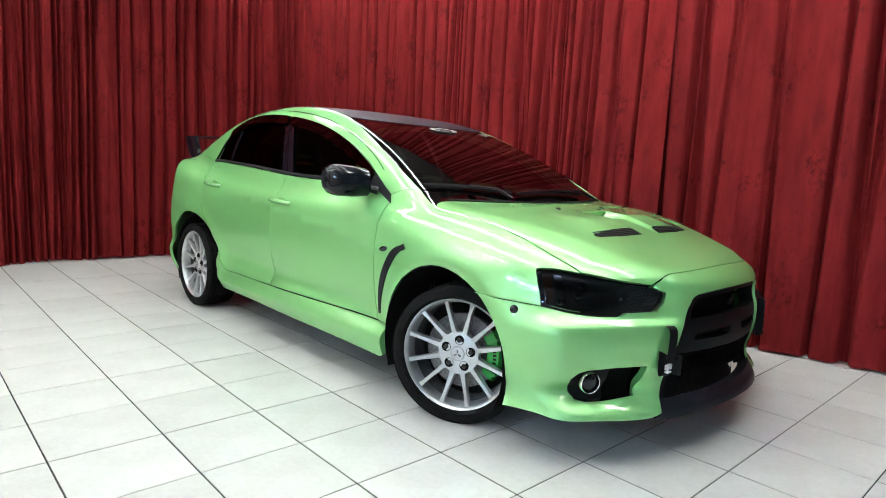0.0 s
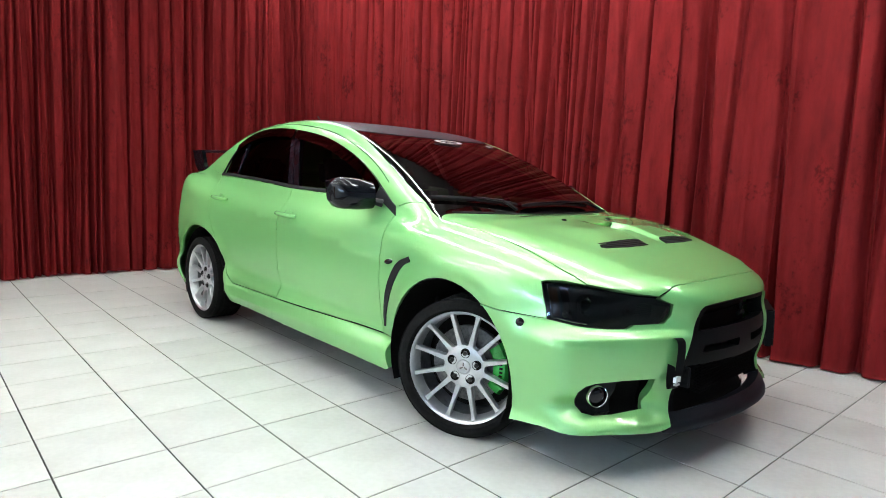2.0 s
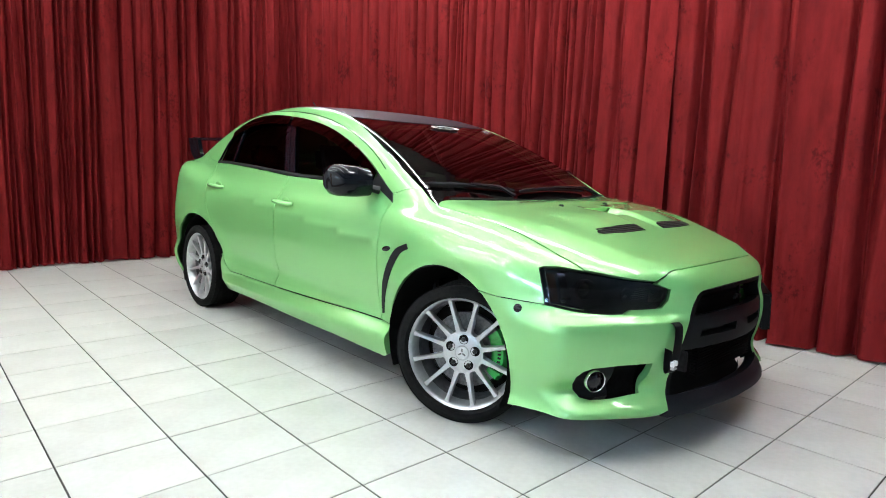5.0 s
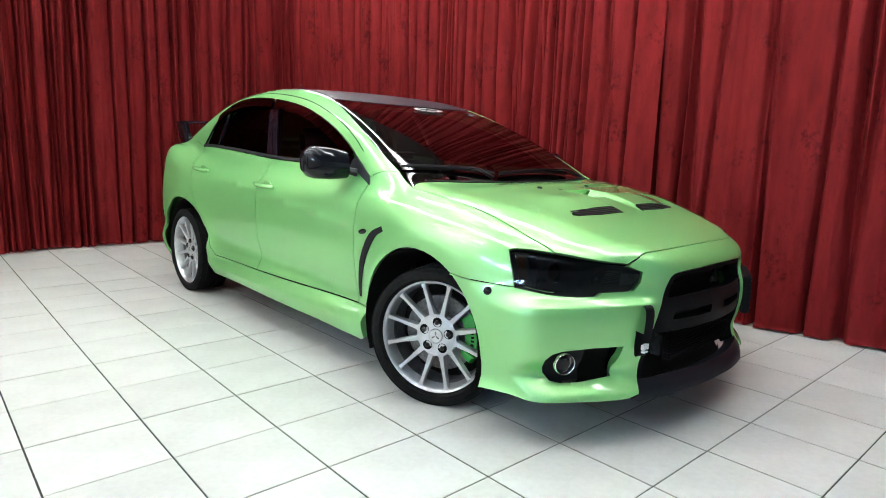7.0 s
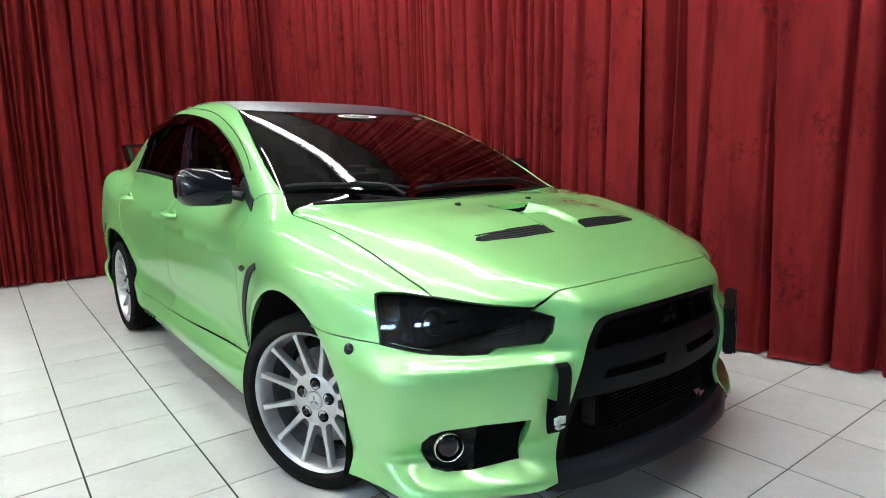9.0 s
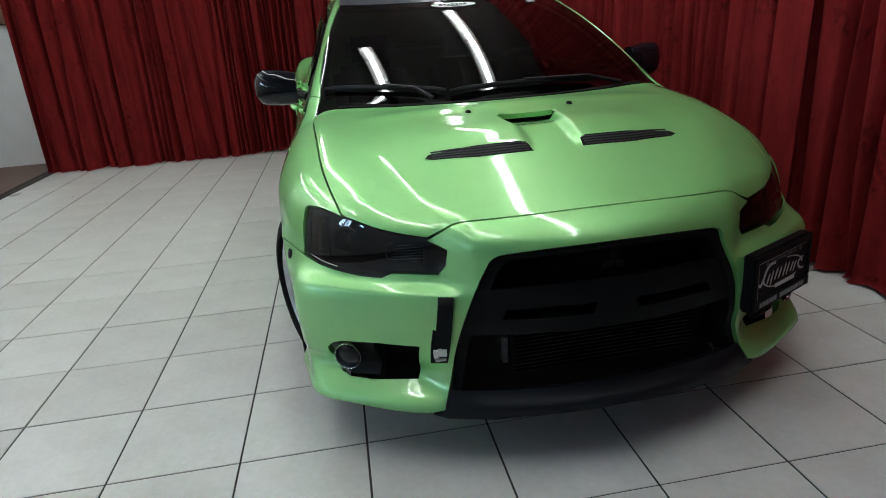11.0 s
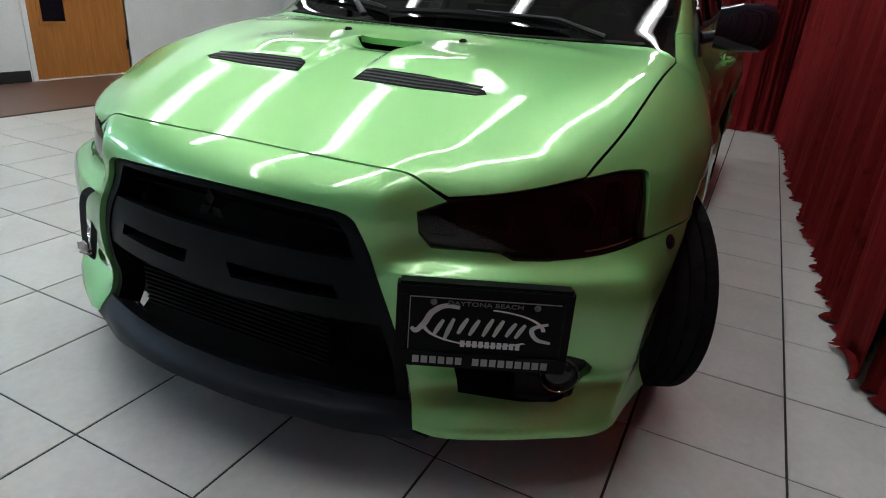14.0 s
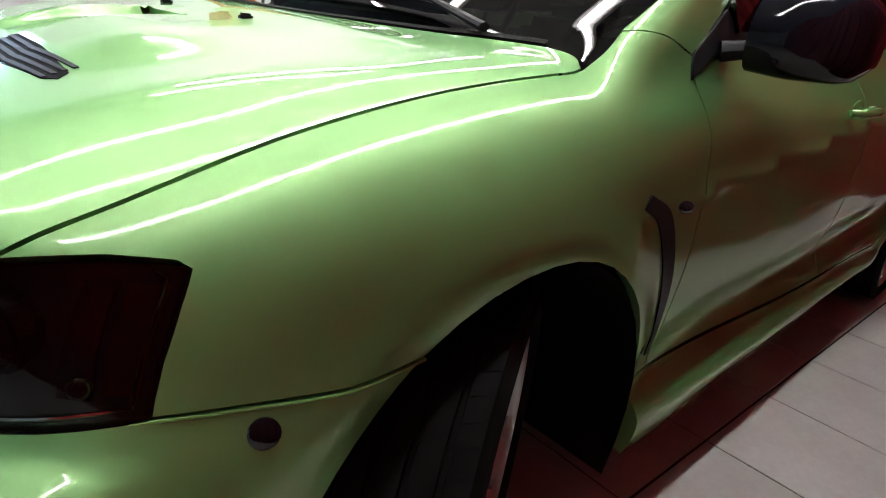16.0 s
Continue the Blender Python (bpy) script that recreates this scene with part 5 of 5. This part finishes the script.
    disc = lathe([(0.0, 0.07), (0.012, 0.072), (0.013, 0.165), (-0.013, 0.165), (-0.012, 0.072)], 60)
    part("brake_disc", disc, steel, wheel, "grey brake disc", smooth=True)
    shield = lathe([(-0.05, 0.0), (-0.05, 0.214)], 40)
    part("back_plate", shield, matt_black, wheel, "dark back plate", smooth=True)
    return wheel


wheel = build_wheel()
STEER = 23.5
spots = []
for s in BOTH:
    spots.append((s, pose(0.765 if s > 0 else -0.757, -1.335, HUB_Z, 0, 0, STEER + 7.0 if s > 0 else 180 + STEER)))
    spots.append((s, pose(s * 0.782, 1.31, HUB_Z, 0, 0, 0 if s > 0 else 180)))
for k, (s, m) in enumerate(spots):
    w = wheel if k == 0 else copy_thing(wheel, m)
    w.parent = car
    w.matrix_basis = m
for s in BOTH:
    m = pose(0.765 if s > 0 else -0.757, -1.335, HUB_Z, 0, 0, STEER + 7.0 if s > 0 else 180 + STEER)
    side = -1 if s > 0 else 1  # the bow side of the wheel
    bm = bmesh.new()
    rows = []
    for k in range(9):
        a = radians(-38 + 76 * k / 8)
        c, q = math.cos(a), math.sin(a)
        h = 0.034 - 0.012 * abs(k - 4) / 4
        rows.append([bm.verts.new((x, side * r * c, r * q)) for x, r in ((-0.03, 0.115), (h, 0.12), (h + 0.012, 0.14), (h + 0.010, 0.175), (h - 0.006, 0.188), (-0.03, 0.19))])
    for p, q in zip(rows, rows[1:]):
        for j in range(6):
            bm.faces.new((p[j], p[(j + 1) % 6], q[(j + 1) % 6], q[j]))
    bm.faces.new(rows[0])
    bm.faces.new(rows[-1])
    bmesh.ops.recalc_face_normals(bm, faces=bm.faces)
    bmesh.ops.transform(bm, matrix=m, verts=bm.verts)
    caliper = part("brake_caliper", bm, caliper_green, car, "bright green brake caliper", smooth=True)
    for a in (-26, 26):
        rib = box((0.030, side * 0.158 - 0.026, -0.006), (0.050, side * 0.158 + 0.026, 0.006), 0.003, m @ Matrix.Rotation(radians(a * side), 4, "X"))
        part("caliper_bridge", rib, caliper_green, caliper, smooth=True)
    for k in range(6):
        bar = box((0.0455, side * 0.158 - 0.007, -0.004), (0.0480, side * 0.158 + 0.007, 0.0045), 0.0, m @ Matrix.Rotation(radians((-15 + 6 * k) * side), 4, "X"))
        part("caliper_print", bar, matt_black, caliper, "small dark bar of print")

# underbody and cabin
part("underbody", box((-0.62, -1.95, 0.15), (0.62, 2.0, 0.22), 0.02), matt_black, car, "black underbody")
part("floor_pan", box((-0.80, -0.88, 0.17), (0.80, 0.88, 0.30), 0.02), matt_black, car, "black floor pan")
part("firewall", box((-0.66, -1.02, 0.25), (0.66, -0.98, 0.86), 0.01), matt_black, car, "black bulkhead")
bm = box((-0.70, -1.0, 0.72), (0.70, -0.50, 0.90), 0.05)
part("dashboard", bm, cloth_dark, car, "dark grey dashboard", smooth=True)
wheel_ring = bmesh.new()
rows = []
for k in range(28):
    a = 2 * math.pi * k / 28
    rows.append([wheel_ring.verts.new(((0.18 + 0.016 * math.cos(b)) * math.cos(a), 0.016 * math.sin(b), (0.18 + 0.016 * math.cos(b)) * math.sin(a))) for b in [2 * math.pi * j / 8 for j in range(8)]])
for k in range(28):
    p, q = rows[k], rows[(k + 1) % 28]
    for j in range(8):
        wheel_ring.faces.new((p[j], p[(j + 1) % 8], q[(j + 1) % 8], q[j]))
add_box(wheel_ring, (-0.17, -0.01, -0.025), (0.17, 0.02, 0.025), 0.008)
add_box(wheel_ring, (-0.06, -0.02, -0.06), (0.06, 0.03, 0.06), 0.015)
bmesh.ops.transform(wheel_ring, matrix=pose(0.36, -0.42, 0.90, -22), verts=wheel_ring.verts)
part("steering_wheel", wheel_ring, cloth_dark, car, "dark steering wheel", smooth=True)
for s in BOTH:
    for y, name in ((-0.10, "front_seat"), (0.80, "rear_seat")):
        bm = bmesh.new()
        add_box(bm, (-0.25, -0.27, 0.30), (0.25, 0.27, 0.50), 0.05)
        add_box(bm, (-0.245, 0.0, 0.0), (0.245, 0.13, 0.60), 0.06, pose(0, 0.20, 0.44, -16))
        bmesh.ops.translate(bm, vec=(s * 0.36, y, 0), verts=bm.verts)
        seat = part(name, bm, cloth_dark, car, "dark cloth car seat", smooth=True)
        bm = box((-0.13, 0.0, 0.0), (0.13, 0.09, 0.19), 0.04, pose(s * 0.36, y + 0.385, 1.02, -12))
        part("headrest", bm, cloth_dark, seat, smooth=True)
    part("pillar_trim", sweep([(s * 0.70, 0.27, 0.85), (s * 0.66, 0.33, 1.05), (s * 0.60, 0.42, 1.25), (s * 0.54, 0.47, 1.36)], 0.03, 8, 0.6), cloth_grey, car, "grey pillar trim", smooth=True)
    part("door_card", box((min(s * 0.72, s * 0.76), -0.78, 0.32), (max(s * 0.72, s * 0.76), 1.2, 0.94), 0.01), cloth_dark, car, "dark door lining")

# cowl, wipers
cow = [tuple(p) for p in cowl_line[::-1] if p[0] < 0.66]
v, f, n = lay("top", whole([(p[0], p[1] + 0.004, p[2]) for p in cow] + [(p[0] * 0.985, p[1] + 0.022, p[2]) for p in cow[::-1]]), step=0.03, gap=0.0, sink=-0.003, rim=0.01)
link_mesh("cowl", v, f, matt_black, car, "black cowl panel", n)


def on_screen(x, y, off):
    p = wrap("top", np.array([[x, y]]))
    return Vector((p + off * slope(p))[0])


for x0, y0, x1, y1, ax, ay in ((-0.69, -0.94, -0.22, -1.105, -0.28, -1.155), (-0.20, -1.118, 0.42, -1.088, 0.53, -1.105)):
    blade = [on_screen(x0 + (x1 - x0) * t, y0 + (y1 - y0) * t, 0.012) for t in np.linspace(0, 1, 13)]
    wiper = part("wiper_blade", sweep(blade, [0.004] + [0.008] * 11 + [0.004], 6, 1.4), satin_black, car, "black wiper", smooth=True)
    mid = blade[6] + Vector((0, 0, 0.012))
    arm = [on_screen(ax, ay, 0.012), on_screen(ax, ay, 0.03).lerp(mid, 0.35) + Vector((0, 0, 0.012)), mid]
    part("wiper_arm", sweep(arm, [0.015, 0.010, 0.006], 8, 0.6), satin_black, wiper, smooth=True)

# badge print on the windscreen, a small paper label, roof aerial
p0 = on_screen(0.0, -0.345, 0.002)
nn = Vector(slope(np.array([p0]))[0])
right = Vector((1, 0, 0))
up = nn.cross(right).normalized()
up = up if up.z > 0 else -up
turn = Matrix((right, up, right.cross(up))).transposed().to_4x4()
turn.translation = p0


def ellipse(a, c, h, x=0.0, y=0.0, n=36, hole=0.0):
    bm = bmesh.new()
    outer = [bm.verts.new((x + a * math.cos(2 * math.pi * k / n), y + c * math.sin(2 * math.pi * k / n), h)) for k in range(n)]
    if hole:
        inner = [bm.verts.new((x + hole * a * math.cos(2 * math.pi * k / n), y + hole * c * math.sin(2 * math.pi * k / n), h)) for k in range(n)]
        for k in range(n):
            bm.faces.new((outer[k], outer[(k + 1) % n], inner[(k + 1) % n], inner[k]))
    else:
        bm.faces.new(outer)
    return bm


bm = ellipse(0.115, 0.036, 0.004)
bmesh.ops.transform(bm, matrix=turn, verts=bm.verts)
label_oval = part("screen_sticker", bm, white_print, car, "white oval sticker at the top of the windscreen")
bm = bmesh.new()
for k in range(7):
    add_box(bm, (-0.075 + 0.021 * k, -0.012 + 0.003 * (k % 2), 0.0045), (-0.060 + 0.021 * k, 0.014 - 0.004 * (k % 3), 0.006))
add_box(bm, (-0.05, -0.026, 0.0045), (0.05, -0.020, 0.006))
bmesh.ops.transform(bm, matrix=turn, verts=bm.verts)
part("sticker_print", bm, satin_black, label_oval, "dark print on the sticker")
p1 = on_screen(0.42, -0.30, 0.002)
bm = box((-0.022, -0.02, 0.0), (0.022, 0.02, 0.001), 0.0, Matrix.Translation(p1) @ turn.to_3x3().to_4x4())
part("paper_label", bm, cloth_grey, car, "small grey paper label inside the glass")
bm = sweep([(0, 1.06, 1.40), (0, 1.10, 1.48), (0, 1.18, 1.55)], [0.014, 0.007, 0.004], 8)
part("aerial", bm, satin_black, car, "short black roof aerial", smooth=True)

# big rear wing
bm = bmesh.new()
prof = [(-0.12, 0.0), (-0.08, 0.016), (0.0, 0.022), (0.08, 0.012), (0.12, 0.004), (0.08, -0.004), (0.0, -0.004), (-0.08, -0.008)]
rows = []
for k in range(15):
    t = -1 + 2 * k / 14
    rows.append([bm.verts.new((0.665 * t, 1.86 + 0.04 * t * t + 0.85 * a, 1.245 - 0.015 * t * t + c)) for a, c in prof])
for p, q in zip(rows, rows[1:]):
    for j in range(len(prof)):
        bm.faces.new((p[j], p[(j + 1) % len(prof)], q[(j + 1) % len(prof)], q[j]))
bm.faces.new(rows[0])
bm.faces.new(rows[-1])
bmesh.ops.recalc_face_normals(bm, faces=bm.faces)
spoiler = part("rear_spoiler", bm, gloss_black, car, "large gloss black rear wing", smooth=True)
for s in BOTH:
    bm = bmesh.new()
    rows = []
    for k in range(8):
        t = k / 7
        near, back = 1.75 + 0.06 * min(1, 5 * t), 1.89 + 0.10 * min(1, 3 * t)
        rows.append([bm.verts.new((s * (0.625 + 0.035 * t + dx), y, 1.045 + 0.20 * t)) for dx, y in ((-0.014, near), (0.014, near), (0.016, back), (-0.016, back))])
    for p, q in zip(rows, rows[1:]):
        for j in range(4):
            bm.faces.new((p[j], p[(j + 1) % 4], q[(j + 1) % 4], q[j]))
    bm.faces.new(rows[0])
    bm.faces.new(rows[-1])
    bmesh.ops.recalc_face_normals(bm, faces=bm.faces)
    part("spoiler_leg", bm, gloss_black, spoiler, smooth=True)

# dealer plate on the bumper's left, set a little askew
PLATE = Matrix.Translation((0.589, -2.082, 0.453)) @ Matrix.Rotation(radians(25.0), 4, "Z") @ Matrix.Rotation(radians(-2.0), 4, "X") @ Matrix.Rotation(radians(90), 4, "X")
bm = box((-0.168, -0.088, -0.034), (0.168, 0.088, 0.004), 0.006, PLATE)
plate = part("plate_holder", bm, grille_black, car, "black dealer plate with silver print")
bm = bmesh.new()
for lo, hi in (((-0.165, 0.068), (0.165, 0.086)), ((-0.165, -0.086), (0.165, -0.052)), ((-0.165, -0.052), (-0.148, 0.068)), ((0.148, -0.052), (0.165, 0.068))):
    add_box(bm, (*lo, 0.0035), (*hi, 0.0085), 0.002, PLATE)
part("plate_frame", bm, grille_black, plate, "raised black plate frame")
bm = bmesh.new()
add_box(bm, (-0.143, 0.060, 0.0042), (0.143, 0.062, 0.0052), 0.0, PLATE)
add_box(bm, (-0.143, -0.050, 0.0042), (-0.141, 0.060, 0.0052), 0.0, PLATE)
part("plate_line", bm, grey_print, plate, "thin silver line")
for sx, sy, r in ((-0.098, 0.052, 0.0065), (0.098, 0.052, 0.0065)):
    d = lathe([(0.004, r), (0.0065, r * 0.9), (0.0075, 0.0)], 14, "z")
    bmesh.ops.transform(d, matrix=PLATE @ Matrix.Translation((sx, sy, 0)), verts=d.verts)
    part("plate_screw", d, steel, plate, "silver plate screw", smooth=True)


def lettering(name, text, size, m, mat, parent, label):
    c = bpy.data.curves.new(name, "FONT")
    c.body, c.size, c.extrude, c.align_x, c.align_y = text, size, 0.0004, "CENTER", "CENTER"
    ob = new(name, c)
    bpy.context.view_layer.update()
    me = bpy.data.meshes.new_from_object(ob.evaluated_get(bpy.context.evaluated_depsgraph_get()))
    bpy.data.objects.remove(ob)
    me.materials.clear()
    me.materials.append(mat)
    ob = new(name, me)
    ob.matrix_world = m
    ob.parent = parent
    return tagged(ob, label)


lettering("town_print", "DAYTONA BEACH", 0.0165, PLATE @ Matrix.Translation((0, 0.0515, 0.0050)) @ Matrix.Diagonal((1.05, 0.75, 1, 1)), dim_print, plate, "silver letters DAYTONA BEACH")
# the dealer's mark as plain shapes: an oval stroke round it
bm = ellipse(0.118, 0.040, 0.005, 0.0, 0.004, 48, 0.93)
for v in list(bm.verts):
    if v.co.x * -0.6 + (v.co.y - 0.004) * 2.2 > 0.085 or (v.co.x > 0.02 and v.co.y < 0.0 and v.co.x > 0.09):
        bm.verts.remove(v)
bmesh.ops.transform(bm, matrix=PLATE, verts=bm.verts)
part("mark_oval", bm, white_print, plate, "silver oval stroke")


def stroke(name, points, wide, mat, h):
    """A flat painted stroke on the plate through the given points."""
    bm = bmesh.new()
    pts = [Vector(p) for p in spline([(x, y, h) for x, y in points], 6)]
    rows = []
    for i, p in enumerate(pts):
        d = (pts[min(i + 1, len(pts) - 1)] - pts[max(i - 1, 0)]).normalized()
        q = Vector((-d.y, d.x, 0)) * wide * (0.35 + 0.65 * math.sin(math.pi * (0.12 + 0.76 * i / (len(pts) - 1))))
        rows.append((bm.verts.new(p - q), bm.verts.new(p + q)))
    for a, c in zip(rows, rows[1:]):
        bm.faces.new((a[0], c[0], c[1], a[1]))
    bmesh.ops.solidify(bm, geom=bm.faces[:], thickness=-0.0008)
    bmesh.ops.transform(bm, matrix=PLATE, verts=bm.verts)
    return part(name, bm, mat, plate)


# two brush sweeps and a row of slanted bars
stroke("mark_stroke", [(-0.048, 0.043), (-0.076, 0.045), (-0.100, 0.030), (-0.112, 0.008), (-0.128, -0.010), (-0.138, -0.004)], 0.0060, white_print, 0.0046)
for x, low, high in ((-0.086, -0.018, 0.016), (-0.066, -0.028, 0.020), (-0.040, -0.012, 0.022), (-0.018, -0.014, 0.020), (0.008, -0.014, 0.024), (0.028, -0.014, 0.022), (0.052, -0.012, 0.018), (0.070, -0.014, 0.016)):
    stroke("mark_stroke", [(x - 0.008, low), (x, 0.5 * (low + high)), (x + 0.009, high)], 0.0046, white_print, 0.0046)
stroke("mark_stroke", [(0.122, 0.020), (0.098, 0.012), (0.092, 0.002), (0.104, -0.014), (0.130, -0.020)], 0.0046, white_print, 0.0046)
for k in range(10):
    part("mark_block", box((-0.042 + 0.0118 * k, -0.039, 0.0045), (-0.0335 + 0.0118 * k, -0.026, 0.0056), 0.0, PLATE), white_print, plate)
for k in range(16):
    if k != 6:
        part("frame_block", box((-0.132 + 0.0166 * k, -0.077, 0.0085), (-0.1195 + 0.0166 * k, -0.062, 0.0095), 0.0, PLATE), grey_print, plate)
# bracket behind the plate
part("plate_bracket", box((-0.10, -0.05, -0.06), (0.10, 0.05, -0.010), 0.004, PLATE), satin_black, plate, "black plate bracket")

# tow strap: a flat webbing loop that hangs from the grille's right edge
loop = [(-0.448, -2.09, 0.527), (-0.450, -2.118, 0.534), (-0.456, -2.137, 0.512), (-0.466, -2.140, 0.44), (-0.474, -2.137, 0.385), (-0.480, -2.130, 0.352), (-0.482, -2.118, 0.351), (-0.478, -2.112, 0.39), (-0.468, -2.108, 0.44), (-0.460, -2.09, 0.47)]
bm = bmesh.new()
pts = spline(loop, 4)
rows = []
for p in pts:
    p = Vector(p)
    rows.append([bm.verts.new(p + Vector((-0.020, 0.008, 0))), bm.verts.new(p + Vector((0.021, -0.004, 0)))])
for a, c in zip(rows, rows[1:]):
    bm.faces.new((a[0], a[1], c[1], c[0]))
bmesh.ops.solidify(bm, geom=bm.faces[:], thickness=0.003)
strap = part("tow_strap", bm, satin_black, car, "black webbing tow strap", smooth=True)
bm = bmesh.new()
for k, (x, z, w, h) in enumerate(((-0.494, 0.385, 0.007, 0.02), (-0.482, 0.388, 0.007, 0.02), (-0.470, 0.386, 0.006, 0.02), (-0.482, 0.366, 0.018, 0.005))):
    add_box(bm, (x + 0.004 - w * 0.8, -2.1425, z - h / 2), (x + 0.004 + w * 0.8, -2.130, z + h / 2), 0.0)
part("strap_print", bm, white_print, strap, "small white print on the strap")


# ---- floor tiles ----
def tile_data(name, rng):
    bm = bmesh.new()
    h, w = TILE / 2 - 0.0026, TILE / 2 - 0.0034
    lo = [bm.verts.new((sx * w, sy * h, -0.003)) for sx, sy in ((-1, -1), (1, -1), (1, 1), (-1, 1))]
    mid = [bm.verts.new((sx * w, sy * h, -0.0008)) for sx, sy in ((-1, -1), (1, -1), (1, 1), (-1, 1))]
    top = [bm.verts.new((sx * (w - 0.001), sy * (h - 0.001), 0.0)) for sx, sy in ((-1, -1), (1, -1), (1, 1), (-1, 1))]
    for a, c in ((lo, mid), (mid, top)):
        for k in range(4):
            bm.faces.new((a[k], a[(k + 1) % 4], c[(k + 1) % 4], c[k]))
    bm.faces.new(top)
    me = bpy.data.meshes.new(name)
    bm.to_mesh(me)
    bm.free()
    me.materials.append(tile_glaze)
    return me


tile_mesh = tile_data("tile", random)
cosT, sinT = math.cos(TILE_TURN), math.sin(TILE_TURN)
rest_v, rest_f = [], []
spots = []
for c in range(-11, 11):
    for r in range(-31, 18):
        a, q = (c + 0.5) * TILE, (r + 0.5) * TILE
        x, y = TILE_AT[0] + a * cosT - q * sinT, TILE_AT[1] + a * sinT + q * cosT
        if x < FLOOR_EDGE + TILE * 0.48 or x > SIDE_X - 0.1 or y > REAR_Y - 0.1 or y < FRONT_Y:
            continue
        spots.append((abs(x + 0.6) * 0.9 + abs(y + 0.6) * 0.75, x, y, c, r))
spots.sort()
for k, (_, x, y, c, r) in enumerate(spots):
    m = Matrix.Translation((x, y, 0.0004 * math.sin(c * 12.9 + r * 78.2))) @ Matrix.Rotation(TILE_TURN, 4, "Z")
    if k < 300:
        ob = new("tile", tile_mesh)
        ob.matrix_world = m
        ob.parent = floor
    else:
        n0 = len(rest_v)
        rest_v += [m @ v.co for v in tile_mesh.vertices]
        rest_f += [[n0 + i for i in p.vertices] for p in tile_mesh.polygons]
far = link_mesh("far_tiles", rest_v, rest_f, tile_glaze, floor, "pale glazed tiles further off")
tagged(far, kind="stuff")
structure(floor, "pale glossy square floor tiles with dark grout", "floor")
